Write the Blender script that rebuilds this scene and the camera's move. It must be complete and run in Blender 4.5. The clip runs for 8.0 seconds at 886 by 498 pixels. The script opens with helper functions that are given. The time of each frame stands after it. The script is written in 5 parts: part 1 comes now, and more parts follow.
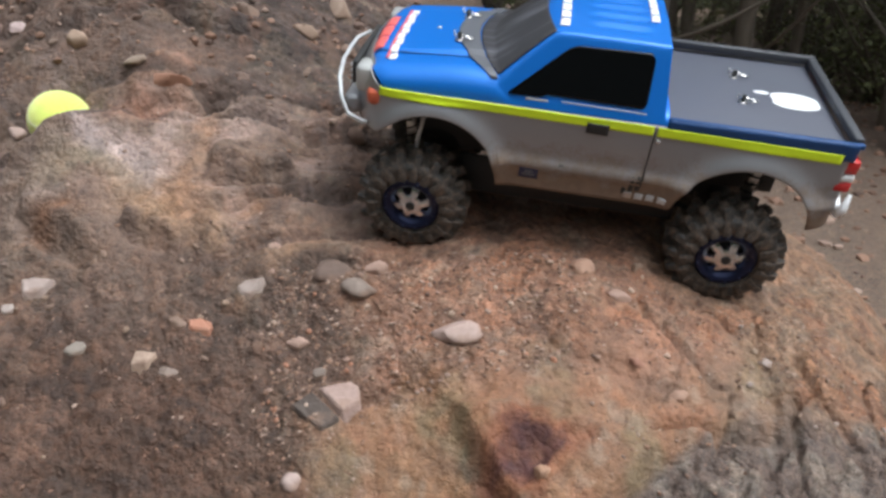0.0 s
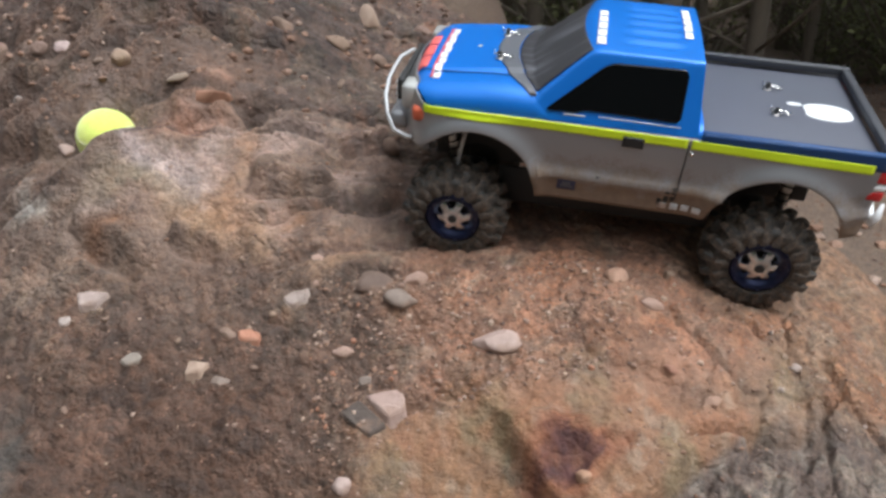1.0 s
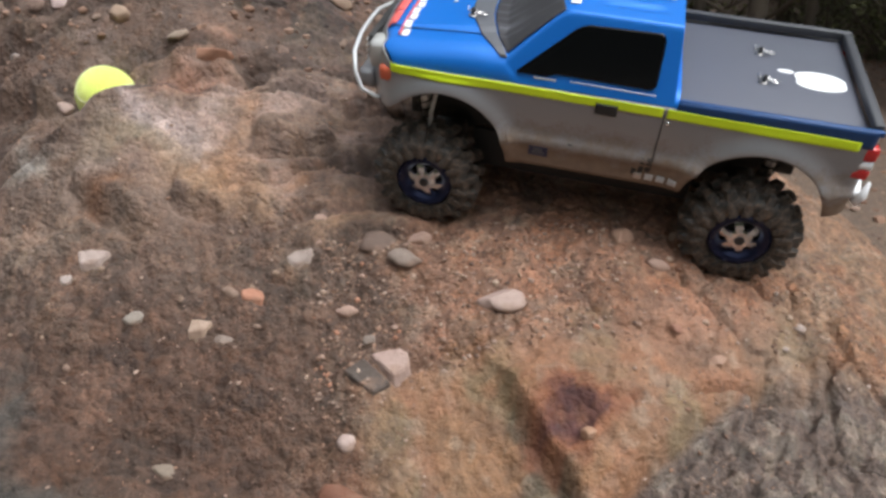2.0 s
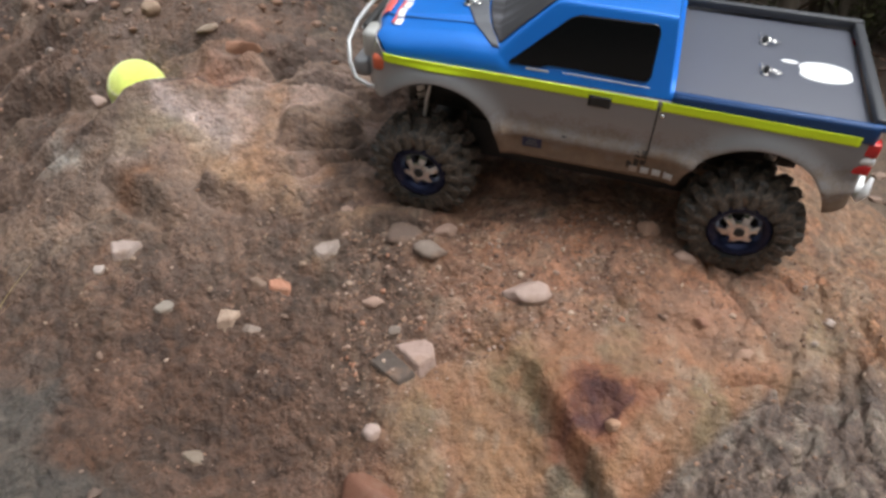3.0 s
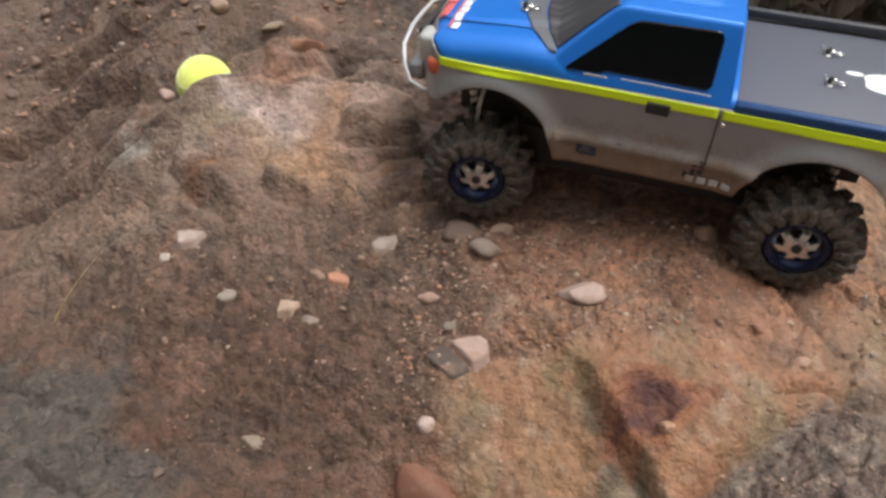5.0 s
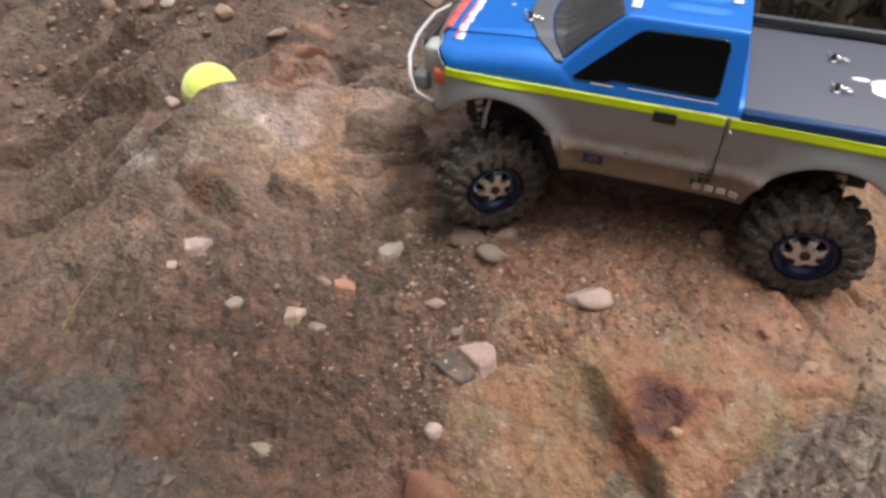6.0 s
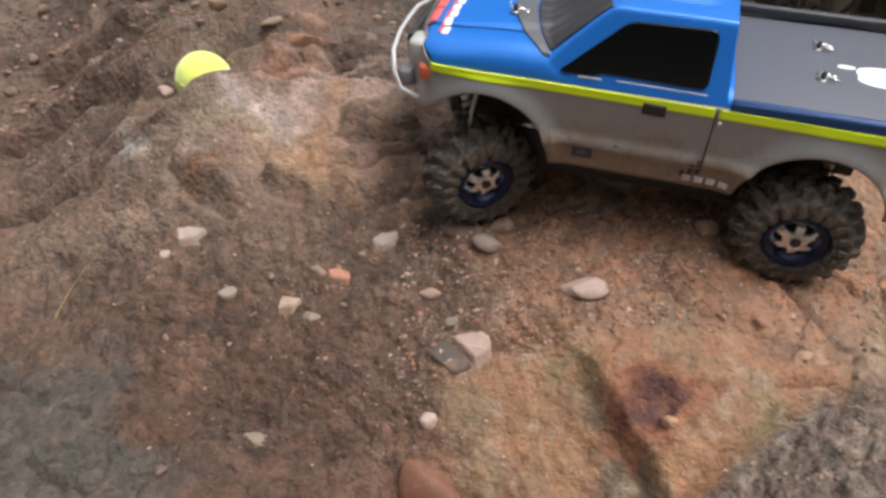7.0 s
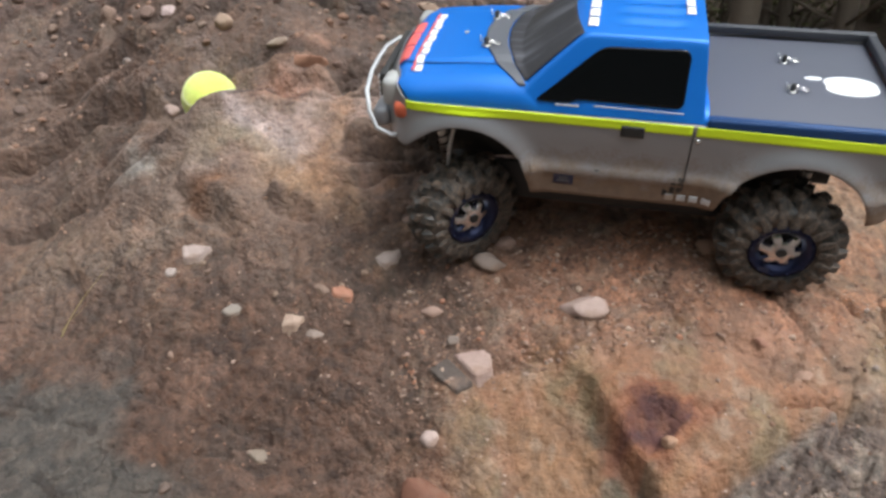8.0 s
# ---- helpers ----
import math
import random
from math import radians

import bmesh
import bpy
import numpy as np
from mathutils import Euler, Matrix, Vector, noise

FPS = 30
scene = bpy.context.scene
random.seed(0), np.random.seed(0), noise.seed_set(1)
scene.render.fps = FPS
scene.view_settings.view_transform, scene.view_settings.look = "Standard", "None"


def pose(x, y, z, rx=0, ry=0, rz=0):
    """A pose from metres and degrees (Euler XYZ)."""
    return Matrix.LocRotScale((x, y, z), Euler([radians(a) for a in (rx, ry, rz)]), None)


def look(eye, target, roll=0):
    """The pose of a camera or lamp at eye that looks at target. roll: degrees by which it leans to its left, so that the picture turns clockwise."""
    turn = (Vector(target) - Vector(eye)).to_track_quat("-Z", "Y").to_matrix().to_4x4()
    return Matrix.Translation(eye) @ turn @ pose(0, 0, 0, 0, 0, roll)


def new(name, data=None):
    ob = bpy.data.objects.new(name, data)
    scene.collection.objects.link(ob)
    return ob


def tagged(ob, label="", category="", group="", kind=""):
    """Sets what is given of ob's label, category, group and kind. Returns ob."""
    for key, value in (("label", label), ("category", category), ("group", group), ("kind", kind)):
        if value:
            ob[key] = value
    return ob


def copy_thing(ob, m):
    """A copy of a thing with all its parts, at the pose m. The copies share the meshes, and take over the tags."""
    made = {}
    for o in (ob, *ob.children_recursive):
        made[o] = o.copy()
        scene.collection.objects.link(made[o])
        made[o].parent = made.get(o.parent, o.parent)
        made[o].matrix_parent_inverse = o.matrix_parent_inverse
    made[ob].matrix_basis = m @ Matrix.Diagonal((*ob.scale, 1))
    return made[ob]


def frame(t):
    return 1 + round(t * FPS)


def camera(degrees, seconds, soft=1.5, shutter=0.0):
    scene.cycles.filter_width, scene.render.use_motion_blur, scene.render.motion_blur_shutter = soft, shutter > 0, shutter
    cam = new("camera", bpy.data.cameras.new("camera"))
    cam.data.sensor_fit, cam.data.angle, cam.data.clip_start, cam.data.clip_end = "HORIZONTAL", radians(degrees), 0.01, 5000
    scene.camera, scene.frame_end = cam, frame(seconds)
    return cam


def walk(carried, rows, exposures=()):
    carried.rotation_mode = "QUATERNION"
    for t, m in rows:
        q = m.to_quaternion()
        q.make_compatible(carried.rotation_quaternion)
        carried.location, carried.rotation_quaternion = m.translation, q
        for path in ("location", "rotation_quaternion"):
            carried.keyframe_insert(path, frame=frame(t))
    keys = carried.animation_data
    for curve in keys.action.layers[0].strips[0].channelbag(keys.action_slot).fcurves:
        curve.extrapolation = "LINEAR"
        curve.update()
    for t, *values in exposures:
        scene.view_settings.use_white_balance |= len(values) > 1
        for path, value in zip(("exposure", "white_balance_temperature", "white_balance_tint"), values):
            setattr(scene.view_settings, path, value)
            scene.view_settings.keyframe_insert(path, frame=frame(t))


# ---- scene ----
# the camera: a phone held by hand above the slope
cam = camera(63.0, 8.0, soft=3.0, shutter=0.3)
PATH = [
    (0.0, 0.0000, 0.0000, 0.6000, 68.00, 0.00, 0.00),
    (0.5, -0.0188, -0.0114, 0.6219, 67.32, -0.45, 0.22),
    (1.0, -0.0266, -0.0144, 0.6348, 66.82, 1.00, 0.58),
    (1.5, -0.0338, -0.0163, 0.6253, 65.57, 1.32, 1.20),
    (2.0, -0.0355, -0.0172, 0.6165, 65.02, 0.57, 0.43),
    (3.5, -0.0355, -0.0228, 0.6166, 64.22, 1.24, 3.25),
    (4.0, -0.0349, -0.0244, 0.6117, 63.97, 0.63, 3.32),
    (4.5, -0.0448, -0.0271, 0.6129, 64.25, 0.39, 4.37),
    (5.0, -0.0572, -0.0337, 0.6225, 64.38, 0.79, 5.54),
    (6.5, -0.0594, -0.0313, 0.6287, 64.33, 1.38, 5.59),
    (7.0, -0.0602, -0.0321, 0.6225, 63.98, 1.01, 5.30),
    (7.5, -0.0614, -0.0348, 0.6298, 64.40, 1.43, 5.79),
    (8.0, -0.0548, -0.0336, 0.6337, 64.76, 1.21, 5.81),
]
walk(cam, [(r[0], pose(*r[1:])) for r in PATH], exposures=[
    (0.0, 0.53, 5920, 7), (1.0, 0.55, 5960, 7), (2.0, 0.53, 6120, 8), (3.5, 0.49, 6300, 8), (4.5, 0.49, 6500, 10), (5.0, 0.51, 6500, 10),
    (6.5, 0.60, 6450, 10), (7.0, 0.60, 6450, 10), (7.5, 0.60, 6250, 8), (8.0, 0.62, 6050, 7)])

# ---- light: an overcast day ----
SUN_UP, SUN_TURN = 62.0, 126.0
world = bpy.data.worlds.new("overcast")
scene.world = world
world.use_nodes = True
wn = world.node_tree
sky = wn.nodes.new("ShaderNodeTexSky")
sky.sky_type, sky.sun_disc = "NISHITA", False
sky.sun_elevation, sky.sun_rotation = radians(SUN_UP), radians(SUN_TURN)
sky.air_density, sky.dust_density = 1.0, 6.0
grey = wn.nodes.new("ShaderNodeHueSaturation")
grey.inputs["Saturation"].default_value = 0.15
wn.links.new(sky.outputs["Color"], grey.inputs["Color"])
wn.links.new(grey.outputs["Color"], wn.nodes["Background"].inputs["Color"])
wn.nodes["Background"].inputs["Strength"].default_value = 0.15
sun = new("sun", bpy.data.lights.new("sun", "SUN"))
sun.data.energy, sun.data.angle, sun.data.color = 1.25, radians(24), (1.0, 0.96, 0.91)
sun.matrix_world = look((0, 0, 0), (-math.sin(radians(SUN_TURN)) * math.cos(radians(SUN_UP)),
                                    -math.cos(radians(SUN_TURN)) * math.cos(radians(SUN_UP)), -math.sin(radians(SUN_UP))))


# ---- materials ----
class Nodes:
    """A small builder of node materials in object space."""

    def __init__(self, name):
        self.mat = bpy.data.materials.new(name)
        self.mat.use_nodes = True
        self.t = self.mat.node_tree
        self.bsdf = self.t.nodes["Principled BSDF"]
        self.co = self.t.nodes.new("ShaderNodeTexCoord").outputs["Object"]

    def noise(self, scale, detail=4.0, rough=0.55, co=None):
        n = self.t.nodes.new("ShaderNodeTexNoise")
        n.inputs["Scale"].default_value, n.inputs["Detail"].default_value, n.inputs["Roughness"].default_value = scale, detail, rough
        self.t.links.new(co or self.co, n.inputs["Vector"])
        return n.outputs["Fac"]

    def colour_noise(self, scale):
        n = self.t.nodes.new("ShaderNodeTexNoise")
        n.inputs["Scale"].default_value = scale
        self.t.links.new(self.co, n.inputs["Vector"])
        return n.outputs["Color"]

    def ramp(self, fac, *stops):
        r = self.t.nodes.new("ShaderNodeValToRGB")
        e = r.color_ramp.elements
        while len(e) < len(stops):
            e.new(0.5)
        for el, (p, c) in zip(e, stops):
            el.position = p
            el.color = (*c, 1) if len(c) == 3 else c
        self.t.links.new(fac, r.inputs["Fac"])
        return r.outputs["Color"]

    def mix(self, fac, a, b, mode="MIX"):
        m = self.t.nodes.new("ShaderNodeMix")
        m.data_type, m.blend_type = "RGBA", mode
        for sock, v in ((m.inputs[0], fac), (m.inputs[6], a), (m.inputs[7], b)):
            if isinstance(v, (int, float)):
                sock.default_value = v
            elif isinstance(v, tuple):
                sock.default_value = (*v, 1)
            else:
                self.t.links.new(v, sock)
        return m.outputs[2]

    def math(self, op, a, b=0.0):
        m = self.t.nodes.new("ShaderNodeMath")
        m.operation = op
        for sock, v in ((m.inputs[0], a), (m.inputs[1], b)):
            if isinstance(v, (int, float)):
                sock.default_value = v
            else:
                self.t.links.new(v, sock)
        return m.outputs[0]

    def axis(self, i):
        s = self.t.nodes.new("ShaderNodeSeparateXYZ")
        self.t.links.new(self.co, s.inputs[0])
        return s.outputs[i]

    def put(self, **kw):
        for key, v in kw.items():
            sock = self.bsdf.inputs[key.replace("_", " ")]
            if isinstance(v, (int, float)):
                sock.default_value = v
            elif isinstance(v, tuple):
                sock.default_value = (*v, 1)
            else:
                self.t.links.new(v, sock)
        return self

    def bump(self, height, strength=0.4, distance=0.002):
        b = self.t.nodes.new("ShaderNodeBump")
        b.inputs["Strength"].default_value, b.inputs["Distance"].default_value = strength, distance
        self.t.links.new(height, b.inputs["Height"])
        self.t.links.new(b.outputs["Normal"], self.bsdf.inputs["Normal"])
        return self


MUD, DUST = (0.15, 0.105, 0.075), (0.26, 0.185, 0.13)


def paint(name, colour, rough, metal, dirt, coat=0.0, low=None):
    """Paint with a film of dirt. dirt: how much of it is covered; low: below this height it is muddier."""
    n = Nodes(name)
    fine, broad = n.noise(420, 3), n.noise(38, 5, 0.65)
    base = n.mix(n.math("MULTIPLY", n.noise(900, 2), 0.25), colour, tuple(c * 0.7 for c in colour))
    cover = n.math("ADD", n.math("MULTIPLY", broad, 0.8), n.math("MULTIPLY", fine, 0.3))
    if low is not None:
        cover = n.math("ADD", cover, n.math("MULTIPLY", n.math("SUBTRACT", low, n.axis(2)), 11.0))
    mask = n.ramp(cover, (max(0.0, 0.88 - dirt), (0, 0, 0)), (min(1.0, 1.02 - dirt * 0.5), (1, 1, 1)))
    film = n.mix(n.noise(140, 4), MUD, DUST)
    n.put(Base_Color=n.mix(mask, base, film), Metallic=n.math("MULTIPLY", n.math("SUBTRACT", 1.0, mask), metal),
          Roughness=n.mix(mask, (rough,) * 3, (0.85,) * 3), Coat_Weight=coat, Coat_Roughness=0.12)
    return n.bump(cover, 0.12, 0.001).mat


def plain(name, colour, rough=0.5, metal=0.0, vary=0.3, scale=200, relief=0.15, dark=0.6):
    n = Nodes(name)
    f = n.noise(scale, 5, 0.6)
    g = n.noise(scale * 0.13, 3)
    c = n.mix(n.math("MULTIPLY", f, vary), colour, tuple(v * dark for v in colour))
    c = n.mix(n.math("MULTIPLY", g, vary * 0.8), c, tuple(min(1, v * 1.25) for v in colour))
    n.put(Base_Color=c, Roughness=rough, Metallic=metal)
    return n.bump(f, relief, 0.0012).mat


def soil_material():
    n = Nodes("weathered_rock_and_soil")
    a = n.t.nodes.new("ShaderNodeVertexColor")
    a.layer_name = "soil"
    f1, f2, f3 = n.noise(60, 3, 0.5), n.noise(230, 2, 0.5), n.noise(700, 2, 0.5)
    grit = a.outputs["Alpha"]
    c = n.mix(n.math("MULTIPLY", grit, 0.15), a.outputs["Color"], n.ramp(f1, (0.30, (0.50, 0.47, 0.45)), (0.50, (1, 1, 1)), (0.72, (1.42, 1.34, 1.26))), "MULTIPLY")
    c = n.mix(n.math("MULTIPLY", grit, 0.22), c, n.ramp(f2, (0.30, (0.45, 0.42, 0.40)), (0.5, (1, 1, 1)), (0.72, (1.6, 1.55, 1.5))), "MULTIPLY")
    # crumbs of three sizes, each with a tone of its own
    height_in = []
    for scale, lo, hi in ((48, 0.84, 1.12), (105, 0.72, 1.24), (230, 0.64, 1.36)):
        v = n.t.nodes.new("ShaderNodeTexVoronoi")
        v.inputs["Scale"].default_value = scale
        warp = n.mix(0.012, n.co, n.colour_noise(scale * 1.2))
        n.t.links.new(warp, v.inputs["Vector"])
        c = n.mix(n.math("MULTIPLY", grit, 0.75), c, n.ramp(v.outputs["Color"], (0.15, (lo, lo, lo)), (0.85, (hi, hi * 0.96, hi * 0.92))), "MULTIPLY")
        height_in.append(n.math("SUBTRACT", 1.0, v.outputs["Distance"]))
    n.put(Base_Color=c, Roughness=n.ramp(f1, (0.3, (0.62,) * 3), (0.7, (0.9,) * 3)))
    hgt = n.math("ADD", n.math("MULTIPLY", f2, 0.35), n.math("MULTIPLY", f3, 0.12))
    hgt = n.math("ADD", hgt, n.math("MULTIPLY", f1, 0.8))
    for h, share in zip(height_in, (0.9, 0.55, 0.25)):
        hgt = n.math("ADD", hgt, n.math("MULTIPLY", n.math("MULTIPLY", h, grit), share))
    return n.bump(hgt, 0.8, 0.008).mat


def stone_material(name, colour, rough=0.7, island=False):
    n = Nodes(name)
    if island:
        rnd = n.t.nodes.new("ShaderNodeNewGeometry").outputs["Random Per Island"]
    else:
        rnd = n.t.nodes.new("ShaderNodeObjectInfo").outputs["Random"]
    f, g = n.noise(160, 6, 0.65), n.noise(45, 4)
    if island:
        colour = n.ramp(rnd, (0.0, (0.09, 0.055, 0.04)), (0.3, (0.20, 0.11, 0.07)), (0.6, (0.32, 0.18, 0.115)), (0.85, (0.28, 0.19, 0.145)), (1.0, (0.44, 0.32, 0.25)))
        c = n.mix(n.math("MULTIPLY", f, 0.5), colour, (0.14, 0.09, 0.065))
    else:
        c = n.mix(n.math("MULTIPLY", f, 0.6), colour, tuple(v * 0.5 for v in colour))
        c = n.mix(n.ramp(g, (0.50, (0, 0, 0)), (0.72, (0.8,) * 3)), c, (0.25, 0.155, 0.105))
        c = n.mix(n.math("ADD", n.math("MULTIPLY", rnd, 0.2), 0.15), c, (0.30, 0.19, 0.14))
    n.put(Base_Color=c, Roughness=rough)
    return n.bump(f, 0.5, 0.003).mat


def felt_material():
    n = Nodes("yellow_felt")
    f = n.noise(700, 5, 0.8)
    c = n.mix(f, (0.55, 0.66, 0.06), (0.88, 0.95, 0.25))
    c = n.mix(n.ramp(n.noise(60, 4), (0.58, (0, 0, 0)), (0.8, (0.7,) * 3)), c, (0.42, 0.36, 0.10))
    n.put(Base_Color=c, Roughness=0.95, Sheen_Weight=0.4)
    return n.bump(f, 0.6, 0.002).mat


def tyre_material():
    n = Nodes("muddy_rubber")
    f, g = n.noise(60, 5, 0.7), n.noise(330, 4)
    m = n.ramp(n.math("ADD", n.math("MULTIPLY", f, 0.7), n.math("MULTIPLY", g, 0.35)), (0.45, (0, 0, 0)), (0.68, (1, 1, 1)))
    c = n.mix(m, (0.020, 0.023, 0.023), n.mix(g, (0.105, 0.075, 0.055), (0.23, 0.165, 0.12)))
    n.put(Base_Color=c, Roughness=n.mix(m, (0.55,) * 3, (0.9,) * 3))
    return n.bump(g, 0.5, 0.002).mat


def windscreen_material():
    """Grey film with pale streaks down the slope of the screen: dried water and painted reflection."""
    n = Nodes("streaked_windscreen")
    m = n.t.nodes.new("ShaderNodeMapping")
    m.inputs["Scale"].default_value = (0.12, 1.0, 0.12)
    n.t.links.new(n.co, m.inputs["Vector"])
    f = n.noise(85, 4, 0.6, m.outputs["Vector"])
    c = n.mix(n.ramp(f, (0.50, (0, 0, 0)), (0.72, (0.8,) * 3)), (0.030, 0.031, 0.037), (0.17, 0.175, 0.20))
    n.put(Base_Color=n.mix(n.math("MULTIPLY", n.noise(300, 4), 0.3), c, (0.10, 0.085, 0.075)), Roughness=0.36)
    return n.mat


SOIL = soil_material()
BLUE = paint("blue_paint", (0.010, 0.165, 0.62), 0.40, 0.25, 0.06, 0.25)
DEEP_BLUE = paint("deep_blue_paint", (0.006, 0.050, 0.17), 0.45, 0.1, 0.12, 0.15)
SILVER = paint("muddy_silver_paint", (0.32, 0.32, 0.33), 0.34, 0.55, 0.40, 0.2, 0.088)
LIME = paint("lime_tape", (0.78, 1.0, 0.015), 0.55, 0.0, 0.05)
TINT = plain("smoked_window", (0.004, 0.0045, 0.005), 0.10, 0.0, 0.3, 300, 0.03)
SCREEN = windscreen_material()
COWL = paint("grey_cowl", (0.12, 0.125, 0.14), 0.4, 0.1, 0.12)
COVER = paint("slate_bed_cover", (0.105, 0.110, 0.135), 0.42, 0.0, 0.13)
RIM_GREY = paint("charcoal_bed_rim", (0.055, 0.057, 0.064), 0.5, 0.0, 0.12)
WHITE = paint("white_vinyl", (0.86, 0.87, 0.88), 0.4, 0.0, 0.05)
PINK = paint("faded_red_vinyl", (0.72, 0.13, 0.12), 0.5, 0.0, 0.06)
RED_LENS = paint("red_lens", (0.52, 0.015, 0.015), 0.2, 0.0, 0.08, 0.5)
AMBER = paint("amber_lens", (0.62, 0.13, 0.06), 0.3, 0.0, 0.10, 0.4)
CLEAR = paint("frosted_headlamp", (0.48, 0.48, 0.46), 0.3, 0.2, 0.18, 0.4)
for m in (TINT, SCREEN):
    m.node_tree.nodes["Principled BSDF"].inputs["Specular IOR Level"].default_value = 0.22
SPOKE = paint("mud_filmed_chrome", (0.66, 0.67, 0.70), 0.20, 1.0, 0.16)
CHROME = plain("worn_chrome", (0.72, 0.71, 0.69), 0.18, 1.0, 0.3, 300, 0.05)
STEEL = plain("dull_steel", (0.50, 0.49, 0.47), 0.35, 1.0, 0.4, 400, 0.1)
PIPE = paint("grey_painted_tube", (0.58, 0.59, 0.60), 0.4, 0.2, 0.10)
BEAD = paint("blue_anodised_ring", (0.012, 0.017, 0.050), 0.30, 0.6, 0.28)
BLACK = plain("black_plastic", (0.018, 0.018, 0.018), 0.6, 0.0, 0.5, 200, 0.2)
MUDDY_BLACK = paint("mud_spattered_plastic", (0.022, 0.022, 0.022), 0.6, 0.0, 0.30)
BADGE = paint("navy_badge", (0.025, 0.032, 0.085), 0.4, 0.0, 0.14)
DRY_MUD = plain("dried_mud", (0.30, 0.25, 0.165), 0.95, 0.0, 0.75, 130, 0.9, 0.35)
TYRE = tyre_material()
FELT = felt_material()
BARK = plain("bark", (0.15, 0.125, 0.095), 0.9, 0.0, 0.8, 14, 0.9, 0.4)
GRAVEL = stone_material("gravel", None, 0.75, True)
STRAW = plain("dry_grass", (0.50, 0.38, 0.19), 0.7, 0.0, 0.4, 200, 0.1)


def leaf_material(name, colour):
    n = Nodes(name)
    rnd = n.t.nodes.new("ShaderNodeNewGeometry").outputs["Random Per Island"]
    n.put(Base_Color=n.mix(rnd, tuple(c * 0.4 for c in colour), tuple(c * 1.5 for c in colour)), Roughness=0.6)
    return n.mat


LEAF = leaf_material("leaf_green", (0.11, 0.125, 0.05))
SHRUB_LEAF = leaf_material("olive_leaf", (0.125, 0.13, 0.05))

# ---- the lie of the land ----
HILL_X = (-0.7, -0.45, -0.2, 0.05, 0.3, 0.55)
HILL_Y = (0.1, 0.35, 0.55, 0.75, 0.95, 1.2)
HILLS = (0.13, -0.232, 0.49, -0.027, 0.053, 0.052, 0.113, 0.126, 0.218,
         -0.055, 0.111, -0.153, -0.021, 0.026, 0.064, 0.005, -0.074, 0.054,
         0.113, 0.072, 0.028, -0.049, -0.012, 0.026, 0.03, 0.007, 0.019,
         -0.138, 0.233, -0.015, -0.023, 0.109, 0.058, 0.071, 0.062, 0.053,
         0.066, -0.015, -0.224)


def hash_grid(ix, iy, seed, iz=0):
    v = (ix.astype(np.int64) * 374761393 + iy.astype(np.int64) * 668265263 + np.int64(iz) * 2147483647 + seed * 1442695041) & 0xFFFFFFFF
    for shift, odd in ((15, 0x2C1B3C6D), (12, 0x297A2D39), (15, 0x1B56C4E9)):
        v = ((v ^ (v >> shift)) * odd) & 0xFFFFFFFF
    return ((v ^ (v >> 16)) & 0xFFFF) / 65535.0


def vnoise(x, y, seed=0):
    """Smooth noise in the plane, of unit cell size, from -1 to 1."""
    ix, iy = np.floor(x), np.floor(y)
    fx, fy = x - ix, y - iy
    fx, fy = fx * fx * (3 - 2 * fx), fy * fy * (3 - 2 * fy)
    a, b = hash_grid(ix, iy, seed), hash_grid(ix + 1, iy, seed)
    c, d = hash_grid(ix, iy + 1, seed), hash_grid(ix + 1, iy + 1, seed)
    return 2 * (a + (b - a) * fx + (c - a) * fy + (a - b - c + d) * fx * fy) - 1


def vnoise3(x, y, z, seed=0):
    ix, iy, iz = np.floor(x), np.floor(y), np.floor(z)
    fx, fy, fz = x - ix, y - iy, z - iz
    fx, fy, fz = fx * fx * (3 - 2 * fx), fy * fy * (3 - 2 * fy), fz * fz * (3 - 2 * fz)
    out = 0.0
    for k in (0, 1):
        kz = (iz + k).astype(np.int64)
        a, b = hash_grid(ix, iy, seed, kz), hash_grid(ix + 1, iy, seed, kz)
        c, d = hash_grid(ix, iy + 1, seed, kz), hash_grid(ix + 1, iy + 1, seed, kz)
        out = out + (a + (b - a) * fx + (c - a) * fy + (a - b - c + d) * fx * fy) * (fz if k else 1 - fz)
    return 2 * out - 1


def fbm(x, y, cell, octaves=4, seed=0, gain=0.5, z=None):
    """Layered noise; with z it is even along steep ground too."""
    out, amp = 0.0, 1.0
    for k in range(octaves):
        ang = 0.6 * k + seed
        u, v = x * math.cos(ang) - y * math.sin(ang), x * math.sin(ang) + y * math.cos(ang)
        if z is None:
            out = out + amp * vnoise(u / cell + 17.3 * k, v / cell + 9.1 * k, seed + k)
        else:
            v, w = 0.8 * v - 0.6 * z, 0.6 * v + 0.8 * z
            out = out + amp * 1.25 * vnoise3(u / cell + 17.3 * k, v / cell + 9.1 * k, w / cell + 3.7 * k, seed + k)
        amp, cell = amp * gain, cell * 0.5
    return out


